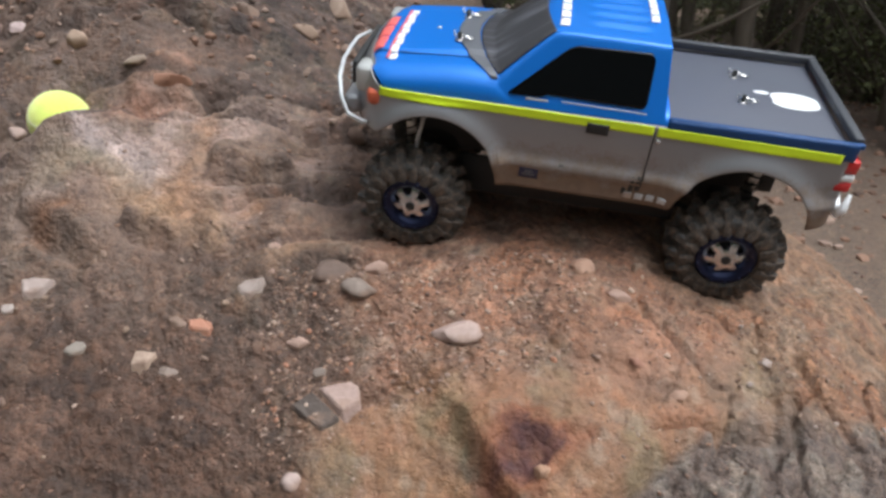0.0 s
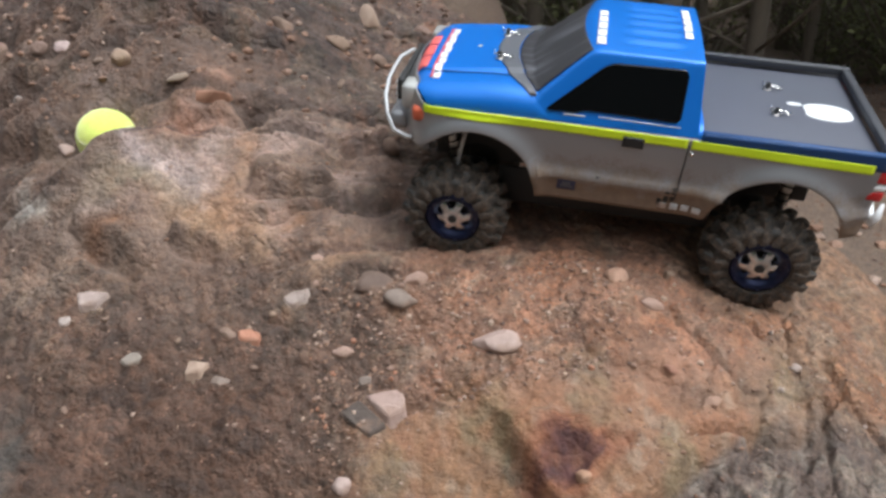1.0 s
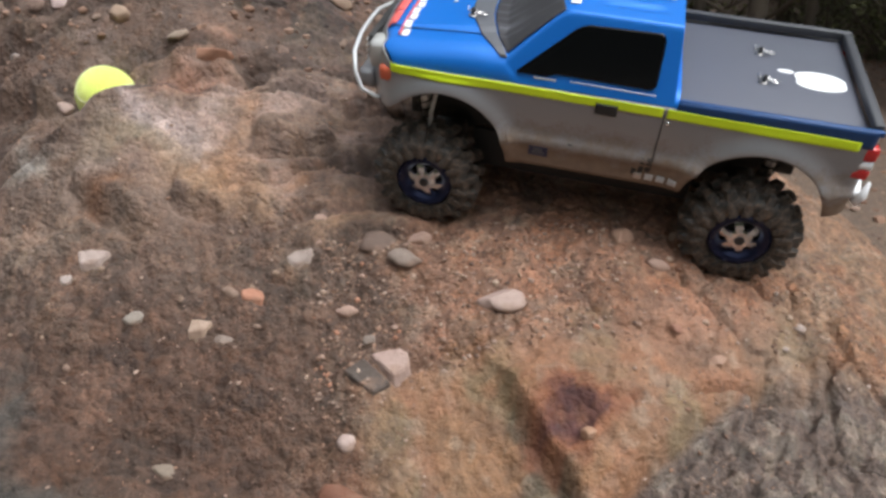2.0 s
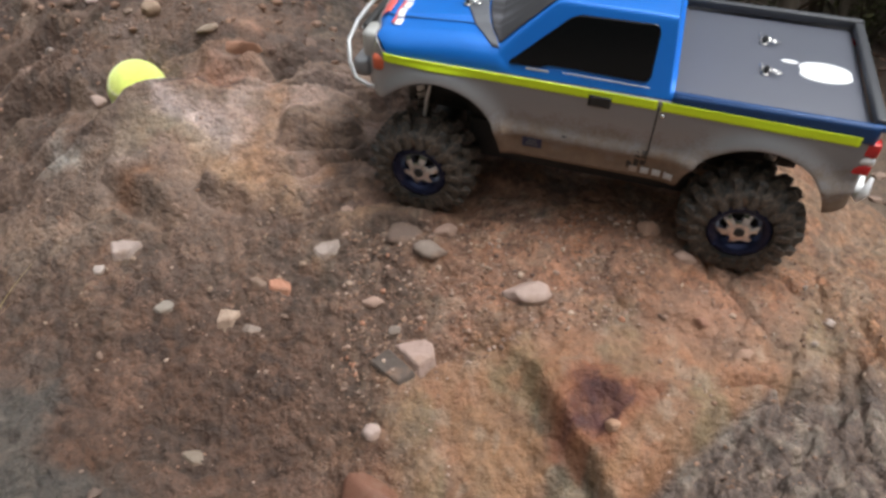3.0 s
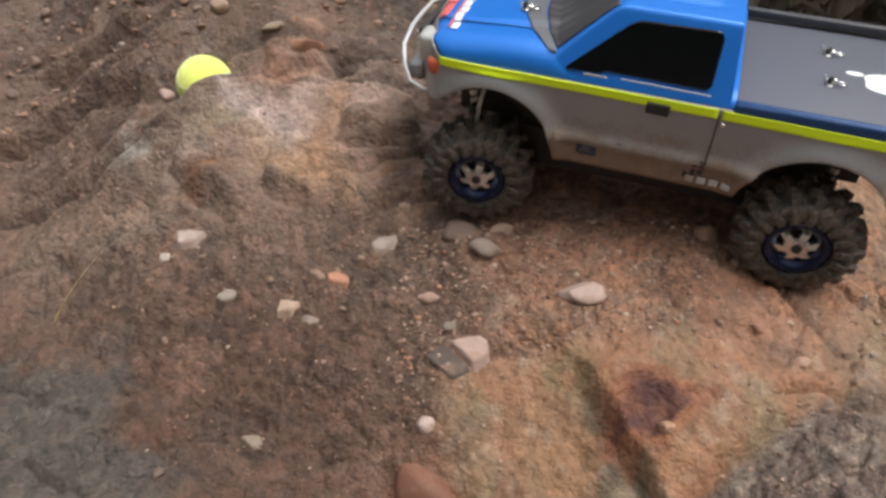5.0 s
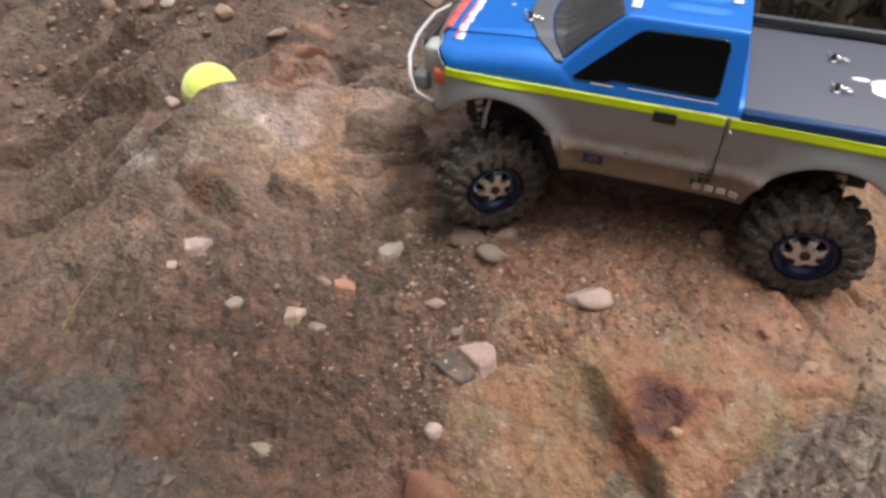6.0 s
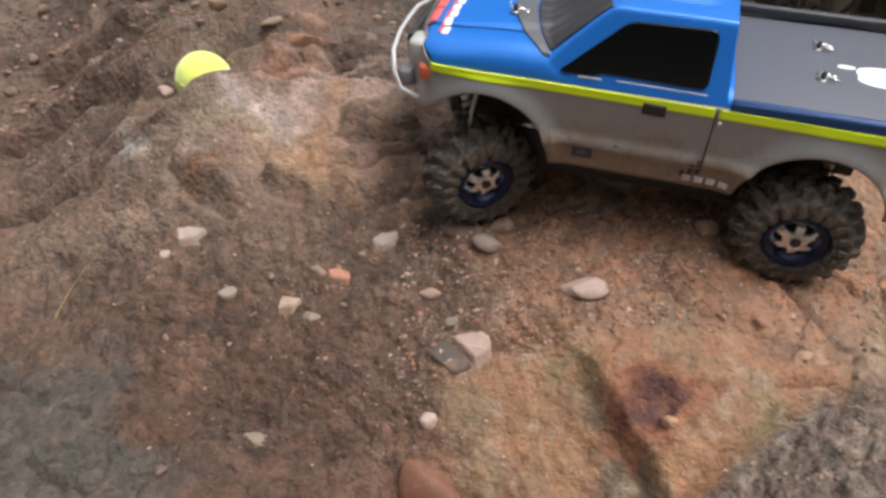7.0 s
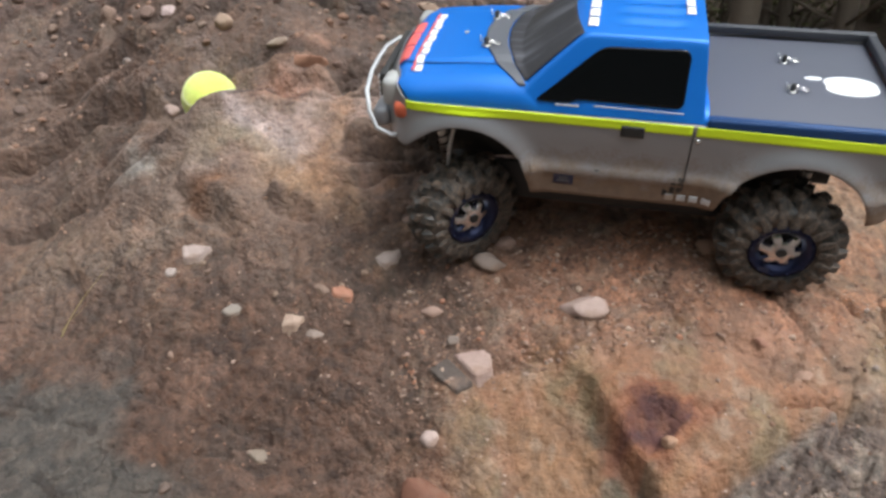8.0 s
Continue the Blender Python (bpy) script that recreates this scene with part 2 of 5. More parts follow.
def cells(x, y, size, seed=0, jitter=0.85):
    """Broken-rock cells: distance to the border between them (in cell sizes) and a random number for each."""
    u, v = x / size, y / size
    iu, iv = np.floor(u), np.floor(v)
    f1, f2, tag = np.full(u.shape, 9.0), np.full(u.shape, 9.0), np.zeros(u.shape)
    for du in (-1, 0, 1):
        for dv in (-1, 0, 1):
            cu, cv = iu + du, iv + dv
            px = cu + 0.5 + jitter * (hash_grid(cu, cv, seed) - 0.5)
            py = cv + 0.5 + jitter * (hash_grid(cu, cv, seed + 7) - 0.5)
            d = np.hypot(u - px, v - py)
            near = d < f1
            f2 = np.where(near, f1, np.minimum(f2, d))
            tag = np.where(near, hash_grid(cu, cv, seed + 13), tag)
            f1 = np.where(near, d, f1)
    return f2 - f1, tag


def step(e0, e1, v):
    k = np.clip((v - e0) / (e1 - e0), 0, 1)
    return k * k * (3 - 2 * k)


def bell(x, y, cx, cy, rx, ry=None, turn=0.0):
    c, s = math.cos(radians(turn)), math.sin(radians(turn))
    u, v = (x - cx) * c + (y - cy) * s, -(x - cx) * s + (y - cy) * c
    return np.exp(-((u / rx) ** 2 + (v / (ry or rx)) ** 2))


def line_dist(x, y, a, b):
    """Signed distance from the line a-b (positive on its left) and the place along it from 0 to 1."""
    dx, dy = b[0] - a[0], b[1] - a[1]
    ln = math.hypot(dx, dy)
    return ((y - a[1]) * dx - (x - a[0]) * dy) / ln, ((x - a[0]) * dx + (y - a[1]) * dy) / ln ** 2


def landform(x, y):
    """The slope without its fine relief."""
    z = HILLS[0] + HILLS[1] * x + HILLS[2] * (y - 0.6)
    k = 3
    for cy in HILL_Y:
        for cx in HILL_X:
            z = z + HILLS[k] * np.exp(-((x - cx) ** 2 + (y - cy) ** 2) / 0.0722)
            k += 1
    bank = 1 / (1 + np.exp(np.clip((x + 0.02 - 0.10 * np.clip(y - 1.2, 0, 3)) / 0.12, -40, 40)))
    wide = -0.42 + (1.20 + 0.05 * fbm(x, y, 0.9, 3, 31)) * bank * step(0.1, 1.3, y)
    wide = wide + 0.40 * np.exp(-((x + 0.1) / 1.1) ** 2 - ((y - 0.1) / 0.9) ** 2) * step(1.6, 0.6, y)
    wide = wide + 0.06 * fbm(x, y, 1.6, 3, 5) * step(1.2, 2.5, np.hypot(x, y))
    r = np.hypot((x + 0.12) / 1.0, (y - 0.65) / 0.85)
    return z + (wide - z) * step(0.60, 1.05, r)


def slab_zone(x, y):
    """1 on the block of sandstone in the foreground, with its cut edge on one side."""
    wob = 0.005 * fbm(x, y, 0.06, 2, 77)
    d1, _ = line_dist(x, y, (0.015, 0.519), (0.083, 0.419))
    d2, _ = line_dist(x, y, (0.068, 0.416), (0.215, 0.504))
    d3, _ = line_dist(x, y, (0.192, 0.490), (0.042, 0.526))
    return d1 + wob, d2 + wob, d3 + wob


def smooth_zone(x, y):
    """1 on bare, worn sandstone without loose grit."""
    w = 0.012 * fbm(x, y, 0.05, 3, 78)
    return step(0.572, 0.552, y + w - 0.12 * np.clip(x, 0, 0.3)) * step(-0.135, -0.085, x + w) * step(0.34, 0.25, x) * (1 - step(0.0, -0.01, slab_zone(x, y)[1]) * step(0.53, 0.49, y))


def bare_bank(x, y):
    """1 on the bare beds of the bank, between the loose soil and the crest."""
    w = 0.03 * fbm(x, y, 0.10, 3, 83)
    return step(0.02, -0.10, x - 0.35 * (y - 0.7)) * step(0.665, 0.72, y + w) * step(0.92, 0.84, y + 0.25 * (x + 0.3) + w)


# open joints between the beds of the bank: two ends, width and depth
JOINTS = [((-0.70, 0.737), (-0.54, 0.752), 0.0065, 0.024),
          ((-0.545, 0.753), (-0.470, 0.757), 0.0055, 0.018),
          ((-0.585, 0.678), (-0.552, 0.650), 0.0060, 0.014),
          ((-0.359, 0.499), (-0.285, 0.493), 0.0030, 0.009),
          ((-0.580, 0.531), (-0.530, 0.516), 0.0030, 0.008),
          ((-0.500, 0.456), (-0.455, 0.427), 0.0030, 0.008),
          ((-0.356, 0.526), (-0.296, 0.517), 0.0035, 0.010),
          ((-0.500, 0.510), (-0.470, 0.500), 0.0028, 0.007),
          ((-0.440, 0.545), (-0.395, 0.536), 0.0030, 0.008)]

# sheer little fronts of rock on the bank: two ends, the drop and how far back the top runs out
LEDGES = [((-0.760, 0.826), (-0.600, 0.848), 0.030, 0.05),
          ((-0.610, 0.847), (-0.490, 0.806), 0.022, 0.04),
          ((-0.448, 0.719), (-0.366, 0.692), 0.026, 0.03),
          ((-0.338, 0.714), (-0.284, 0.701), 0.018, 0.025),
          ((-0.250, 0.758), (-0.168, 0.772), 0.026, 0.03),
          ((-0.700, 0.905), (-0.520, 0.880), 0.022, 0.04),
          ((-0.345, 0.806), (-0.275, 0.830), 0.014, 0.03),
          ((-0.420, 0.900), (-0.280, 0.915), 0.018, 0.04)]


def ledge(x, y, a, b, drop, run, seed):
    """A broken lip of rock: raised behind the line, hollowed at its foot."""
    d, s = line_dist(x, y, a, b)
    d = d + 0.0022 * fbm(x, y, 0.045, 3, seed)
    ends = step(-0.10, 0.10, s) * step(1.10, 0.90, s)
    up = step(-0.001, 0.003, d) * np.exp(-np.clip(d, 0, None) / run)
    return ends * drop * (up - 0.65 * np.exp(-((d + 0.004) / 0.006) ** 2))


def groove(x, y, a, b, width, depth, seed):
    d, s = line_dist(x, y, a, b)
    d = d + 0.006 * fbm(x, y, 0.035, 3, seed)
    return -depth * np.exp(-(d / width) ** 2) * step(-0.12, 0.05, s) * step(1.12, 0.95, s)


def beds(x, y):
    """Where a place lies within the tilted beds of the bank (0 at the foot of one, 1 at the next), and the bed's number."""
    along, across = 0.966 * x + 0.259 * y, -0.259 * x + 0.966 * y
    q = across / 0.060 + 0.55 * fbm(along * 0.35, across, 0.06, 3, 3) + 0.04 * fbm(x, y, 0.03, 3, 4)
    return q - np.floor(q), q


def height(x, y):
    x, y = np.asarray(x, float), np.asarray(y, float)
    z = landform(x, y)
    zl = z
    near = step(3.5, 1.4, np.hypot(x, y - 0.6))
    # tilted beds of rock on the bank, each with a sheer front and a dark joint under it
    bank = step(0.02, -0.12, x - 0.35 * (y - 0.7)) * step(0.62, 0.72, y + 0.25 * (x + 0.2)) * near
    along, across = 0.966 * x + 0.259 * y, -0.259 * x + 0.966 * y
    bank = bank * (1 - 0.85 * bell(x, y, -0.43, 0.79, 0.10, 0.05, 16))
    f, q = beds(x, y)
    lift = 0.30 + 0.40 * vnoise(along / 0.13, np.floor(q) * 3.7, 9)
    z = z + bank * lift * (0.034 * (step(0.0, 0.30, f) - f) - 0.015 * np.exp(-((f - 0.04) / 0.06) ** 2))
    z = z + bank * 0.0045 * fbm(along * 0.22, across * 1.3, 0.016, 3, 18)
    # broken blocks: on the bank, on the rocky shoulder and in the foreground
    wx, wy = x + 0.012 * fbm(x, y, 0.05, 3, 71, 0.5, zl), y + 0.012 * fbm(x, y, 0.05, 3, 72, 0.5, zl)
    edge, tag = cells(wx * 0.75 + 0.5 * wy, wy - 0.35 * wx, 0.055, 4)
    z = z + bank * (tag - 0.5) * 0.004
    edge, tag = cells(wx - 0.5 * wy, wy + 0.2 * wx, 0.062, 5)
    shoulder = step(0.17, 0.24, x + 0.3 * (y - 0.5)) * step(0.72, 0.60, y) * near
    z = z + shoulder * ((tag - 0.5) * 0.010 - 0.013 * np.exp(-(edge / 0.05) ** 2))
    # relief, coarse to fine
    wet = step(-0.30, -0.40, x + 0.5 * (y - 0.50)) * step(0.56, 0.50, y)
    rough = (1 - 0.8 * wet) * near
    z = z + rough * (0.0080 * fbm(x, y, 0.10, 2, 11, 0.5, zl) + 0.0026 * fbm(x, y, 0.030, 3, 12, 0.5, zl))
    z = z + rough * (1 - 0.6 * bare_bank(x, y)) * 0.0016 * (1 - 2 * np.abs(fbm(x, y, 0.020, 3, 15, 0.6, zl)))
    z = z - wet * 0.010 * np.exp(-(fbm(x, y, 0.07, 2, 41, 0.5, zl) / 0.05) ** 2)
    crumbs = np.clip(vnoise3(x / 0.009, y / 0.009, zl / 0.009, 21) - 0.15, 0, 1) * step(-0.4, 0.4, fbm(x, y, 0.12, 2, 22, 0.5, zl))
    z = z + rough * (1 - 0.65 * smooth_zone(x, y) - 0.60 * bare_bank(x, y)) * (0.0036 * crumbs + 0.0011 * fbm(x, y, 0.012, 2, 23, 0.5, zl))
    # clods of damp soil, parted by short clefts
    damp = step(-0.08, -0.20, x) * step(0.69, 0.63, y) * near
    edge, tag = cells(wx + 0.25 * wy, 1.5 * wy - 0.3 * wx, 0.026, 8)
    cleft = np.exp(-(edge / 0.10) ** 2) * step(0.0, 0.5, fbm(x, y, 0.05, 2, 95, 0.5, zl))
    z = z + damp * ((tag - 0.5) * 0.0045 * (1 - 0.8 * wet) - 0.0065 * cleft)
    # the sandstone block: raised, with a sheer face and a hollow in its top
    d1, d2, d3 = slab_zone(x, y)
    inside = step(-0.002, 0.003, d1) * step(-0.004, 0.006, d2) * (0.45 * step(-0.06, 0.0, d3) + 0.55 * step(-0.004, 0.006, d3))
    deep = step(0.55, 0.42, y)
    z = z + (0.015 + 0.003 * deep) * inside - (0.006 + 0.014 * deep) * step(0.002, -0.003, d1) * step(-0.10, -0.022, d1) * step(-0.01, 0.02, d3)
    z = z - 0.015 * bell(x, y, 0.070, 0.486, 0.022, 0.016) + 0.006 * bell(x, y, 0.080, 0.470, 0.009)
    low = step(0.0, -0.008, d2) * step(-0.16, -0.08, d2) * step(0.54, 0.50, y)
    edge, tag = cells(wx, wy, 0.017, 6)
    z = z - low * (0.014 - 0.010 * (tag - 0.5) + 0.007 * np.exp(-(edge / 0.12) ** 2))
    # cracks
    z = z + groove(x, y, (0.180, 0.500), (0.285, 0.518), 0.004, 0.016, 51)
    z = z + groove(x, y, (-0.078, 0.553), (0.004, 0.556), 0.0035, 0.010, 52)
    z = z + groove(x, y, (0.10, 0.575), (0.22, 0.520), 0.004, 0.007, 53)
    z = z + groove(x, y, (0.33, 0.60), (0.36, 0.50), 0.005, 0.012, 54)
    z = z + groove(x, y, (0.30, 0.60), (0.29, 0.50), 0.005, 0.008, 55)
    z = z + groove(x, y, (-0.11, 0.47), (-0.05, 0.40), 0.006, 0.012, 56)
    for k, (a, b, wide, depth) in enumerate(JOINTS):
        z = z + groove(x, y, a, b, wide, depth, 150 + k)
    for k, (a, b, drop, run) in enumerate(LEDGES):
        z = z + ledge(x, y, a, b, drop, run, 170 + k)
    # the rounded mound below the long joint
    z = z + 0.012 * bell(x, y, -0.555, 0.705, 0.11, 0.030, 8)
    # the lip of rock before the ball, the niche beside it and the undercut nearer the wheel
    z = z + 0.034 * bell(x, y, -0.425, 0.770, 0.090, 0.016, 16) - 0.030 * bell(x, y, -0.43, 0.812, 0.055, 0.022, 16)
    z = z - 0.042 * bell(x, y, -0.268, 0.834, 0.022, 0.013) + 0.012 * bell(x, y, -0.315, 0.842, 0.04, 0.014)
    z = z + 0.012 * bell(x, y, -0.245, 0.715, 0.020, 0.012)
    z = z - 0.012 * bell(x, y, -0.47, 0.700, 0.030, 0.010, 10)
    # ruts pressed by the wheels
    z = z - 0.012 * bell(x, y, -0.035, 0.705, 0.045, 0.04) - 0.007 * bell(x, y, 0.28, 0.66, 0.05, 0.04) + 0.012 * bell(x, y, -0.108, 0.632, 0.028, 0.024)
    return z


def soil_colour(x, y):
    """Base colours of soil and rock, by where each kind lies, with some shade and edge light painted in."""
    zl = landform(x, y)
    n1, n2 = fbm(x, y, 0.10, 4, 61, 0.5, zl), fbm(x, y, 0.03, 4, 62, 0.5, zl)
    xw, yw = x + 0.03 * n1, y + 0.03 * fbm(x, y, 0.1, 4, 63, 0.5, zl)

    def lay(c, tone, k):
        return c + (np.array(tone) - c) * np.clip(k, 0, 1)[..., None]
    c = np.zeros(x.shape + (3,)) + np.array((0.140, 0.088, 0.064))
    c = lay(c, (0.41, 0.210, 0.132), step(-0.16, -0.02, xw) * step(0.46, 0.52, yw) * (0.75 + 0.3 * n2))
    c = lay(c, (0.29, 0.150, 0.080), step(0.0, 0.14, xw) * step(0.62, 0.52, yw) * (0.75 + 0.3 * n1))
    c = lay(c, (0.29, 0.175, 0.110), step(0.19, 0.28, xw) * step(0.40, 0.50, yw))
    c = lay(c, (0.108, 0.058, 0.037), step(-0.09, -0.24, xw) * step(0.64, 0.58, yw))
    c = lay(c, (0.094, 0.080, 0.068), step(-0.31, -0.40, xw + 0.5 * (yw - 0.50) + 0.05 * n1) * step(0.60, 0.50, yw + 0.04 * n2))
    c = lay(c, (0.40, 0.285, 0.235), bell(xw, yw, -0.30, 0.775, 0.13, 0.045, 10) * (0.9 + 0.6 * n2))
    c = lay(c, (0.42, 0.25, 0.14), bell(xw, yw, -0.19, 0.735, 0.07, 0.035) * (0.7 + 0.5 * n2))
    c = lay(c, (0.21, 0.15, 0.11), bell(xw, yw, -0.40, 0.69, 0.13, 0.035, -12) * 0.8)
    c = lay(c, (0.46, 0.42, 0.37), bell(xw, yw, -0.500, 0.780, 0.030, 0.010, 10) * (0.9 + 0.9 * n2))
    c = lay(c, (0.34, 0.155, 0.090), bell(xw, yw, -0.310, 0.822, 0.035, 0.012))
    c = lay(c, (0.066, 0.045, 0.038), step(0.84, 0.95, yw + 0.25 * (x + 0.3)) * step(0.2, -0.05, x))
    c = lay(c, (0.125, 0.088, 0.073), step(0.86, 0.95, yw) * step(0.2, 0.55, fbm(x, y, 0.05, 3, 65, 0.5, zl)) * 0.8)
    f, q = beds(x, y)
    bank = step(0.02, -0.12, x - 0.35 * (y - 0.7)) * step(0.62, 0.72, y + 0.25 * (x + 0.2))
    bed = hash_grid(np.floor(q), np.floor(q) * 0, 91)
    # the foot of each bed darkened, its shade put into the colour
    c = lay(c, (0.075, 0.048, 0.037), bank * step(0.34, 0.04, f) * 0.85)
    c = lay(c, (0.31, 0.205, 0.15), bank * step(0.45, 0.9, f) * bed * 0.6)
    c = lay(c, (0.17, 0.105, 0.085), bank * step(0.5, 0.9, bed) * 0.5)
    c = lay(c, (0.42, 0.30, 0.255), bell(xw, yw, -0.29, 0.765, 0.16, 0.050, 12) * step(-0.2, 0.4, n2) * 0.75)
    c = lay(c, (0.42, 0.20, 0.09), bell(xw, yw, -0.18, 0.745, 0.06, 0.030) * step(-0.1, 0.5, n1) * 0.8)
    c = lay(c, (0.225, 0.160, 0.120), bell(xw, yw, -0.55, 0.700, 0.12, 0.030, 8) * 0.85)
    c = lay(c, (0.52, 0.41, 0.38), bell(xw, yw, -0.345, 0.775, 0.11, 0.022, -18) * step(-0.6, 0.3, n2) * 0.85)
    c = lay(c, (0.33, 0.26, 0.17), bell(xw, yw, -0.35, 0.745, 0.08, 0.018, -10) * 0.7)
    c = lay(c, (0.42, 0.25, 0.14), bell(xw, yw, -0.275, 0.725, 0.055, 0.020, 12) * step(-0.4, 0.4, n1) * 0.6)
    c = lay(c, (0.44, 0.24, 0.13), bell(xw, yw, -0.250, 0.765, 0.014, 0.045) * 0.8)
    c = lay(c, (0.29, 0.13, 0.06), bell(xw, yw, -0.405, 0.700, 0.038, 0.010, -18) * 0.9)
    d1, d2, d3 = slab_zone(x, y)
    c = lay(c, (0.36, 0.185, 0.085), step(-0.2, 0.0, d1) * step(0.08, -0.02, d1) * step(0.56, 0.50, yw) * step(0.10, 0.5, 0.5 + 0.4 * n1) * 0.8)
    # the block's sheer left face, its shade painted as dark olive
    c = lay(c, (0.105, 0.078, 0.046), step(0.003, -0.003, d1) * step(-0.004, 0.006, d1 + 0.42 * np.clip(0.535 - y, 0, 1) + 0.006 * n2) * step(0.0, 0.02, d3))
    c = lay(c, (0.25, 0.10, 0.055), bell(xw, yw, -0.12, 0.455, 0.05, 0.035) * 0.9)
    c = lay(c, (0.27, 0.20, 0.11), step(0.0, 0.6, fbm(x, y, 0.06, 3, 86, 0.5, zl)) * smooth_zone(x, y) * 0.7)
    c = lay(c, (0.42, 0.33, 0.25), step(0.40, 0.75, fbm(x, y, 0.016, 3, 66, 0.5, zl)) * 0.35 * step(-0.24, -0.08, xw))
    c = lay(c, (0.080, 0.055, 0.042), step(0.25, 0.8, fbm(x, y, 0.030, 4, 67, 0.5, zl)) * 0.3)
    c = lay(c, (0.35, 0.15, 0.075), step(0.3, 0.75, fbm(x, y, 0.05, 4, 68, 0.5, zl)) * 0.5 * step(-0.2, 0.0, xw))
    for k, (tone, lo, amt, cell) in enumerate((((0.40, 0.19, 0.10), 0.25, 0.55, 0.030), ((0.30, 0.20, 0.16), 0.30, 0.45, 0.024), ((0.10, 0.065, 0.048), 0.30, 0.60, 0.020),
                                               ((0.24, 0.20, 0.12), 0.35, 0.45, 0.040), ((0.42, 0.32, 0.26), 0.60, 0.40, 0.014), ((0.06, 0.042, 0.034), 0.55, 0.60, 0.012))):
        wetk = 1 - 0.75 * step(-0.30, -0.38, xw + 0.5 * (yw - 0.50)) * step(0.57, 0.51, yw)
        c = lay(c, tone, step(lo, lo + 0.28, fbm(x, y, cell, 4, 80 + k, 0.6, zl)) * 0.26 * amt * wetk * (1 - 0.4 * smooth_zone(x, y) - 0.3 * bare_bank(x, y)) * (1 - 0.85 * step(-0.09, -0.24, xw) * step(0.66, 0.58, yw)))
    # shade inside the open joints, painted as a darker soil colour
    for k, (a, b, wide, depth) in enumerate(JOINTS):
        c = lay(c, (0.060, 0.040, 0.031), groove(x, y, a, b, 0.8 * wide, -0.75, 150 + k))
    # darker damp soil in patches between the clods
    damp = step(-0.08, -0.20, xw) * step(0.69, 0.63, yw) * (1 - step(-0.31, -0.38, xw + 0.5 * (yw - 0.50)) * step(0.58, 0.52, yw))
    c = lay(c, (0.058, 0.034, 0.024), damp * step(0.25, 0.60, fbm(0.8 * x - 0.5 * y, 1.6 * y + 0.4 * x, 0.022, 3, 97)) * 0.6)
    c = lay(c, (0.205, 0.120, 0.085), damp * step(0.25, 0.70, fbm(x, y, 0.035, 3, 98, 0.5, zl)) * 0.45)
    # the dark red stain in the hollow of the block, with a rusty rim
    ring = np.hypot((x - 0.070 + 0.3 * (y - 0.488)) / 0.027, (y - 0.488) / 0.017) + 0.45 * n2 + 0.22 * fbm(x, y, 0.012, 3, 79, 0.5, zl)
    c = lay(c, (0.30, 0.105, 0.048), step(1.9, 1.0, ring) * 0.75)
    c = lay(c, (0.085, 0.030, 0.026), step(1.15, 0.72, ring) * (0.80 + 0.35 * fbm(x, y, 0.010, 3, 84, 0.5, zl)))
    # bright line on the block's crest, an edge highlight painted into the colour
    c = lay(c, (0.44, 0.30, 0.20), step(0.010, 0.001, d1) * step(-0.002, 0.002, d1) * step(-0.005, 0.01, d3) * step(-0.3, 0.4, n2) * 0.7)
    grey = step(-0.001, -0.005, d2) * step(0.545, 0.505, y + 0.02 * n1)
    c = lay(c, (0.150, 0.112, 0.095), grey * 0.92)
    c = lay(c, (0.27, 0.22, 0.18), grey * step(0.0, 0.5, fbm(x, y, 0.015, 3, 93, 0.5, zl)) * 0.7)
    far = step(0.8, 1.5, np.hypot(x + 0.1, y - 0.6) + 0.3 * fbm(x, y, 0.5, 3, 88, 0.5, zl))
    c = lay(c, (0.19, 0.135, 0.10), far * 0.95)
    return c * np.array((0.765, 0.79, 0.81))


def spread(centre_lo, centre_hi, fine, far, growth):
    """Coordinates with even fine steps in the middle that widen outwards."""
    mid = np.arange(centre_lo, centre_hi, fine)

    def out(start, sign):
        vals, s, p = [], fine, start
        while abs(p) < far:
            s *= growth
            p += sign * s
            vals.append(p)
        return vals
    return np.array(out(mid[0], -1)[::-1] + list(mid) + out(mid[-1], 1))


def mesh_object(name, verts, faces, material, parent=None, label="", smooth=True):
    me = bpy.data.meshes.new(name)
    me.from_pydata([tuple(map(float, v)) for v in verts], [], [tuple(map(int, q)) for q in faces])
    me.update()
    if smooth:
        me.shade_smooth()
    if material:
        me.materials.append(material)
    ob = new(name, me)
    if parent:
        ob.parent = parent
    return tagged(ob, label)


def part(name, bm, material, parent=None, label="", smooth=True):
    """Links a bmesh as one mesh object under a thing or a part."""
    me = bpy.data.meshes.new(name)
    bmesh.ops.recalc_face_normals(bm, faces=bm.faces)
    bm.to_mesh(me)
    bm.free()
    if smooth:
        me.shade_smooth()
    me.materials.append(material)
    ob = new(name, me)
    if parent:
        ob.parent = parent
    return tagged(ob, label)


def grid_faces(nu, nv, closed=False):
    faces = []
    for i in range(nu if closed else nu - 1):
        k = (i + 1) % nu
        for j in range(nv - 1):
            faces.append((i * nv + j, k * nv + j, k * nv + j + 1, i * nv + j + 1))
    return faces


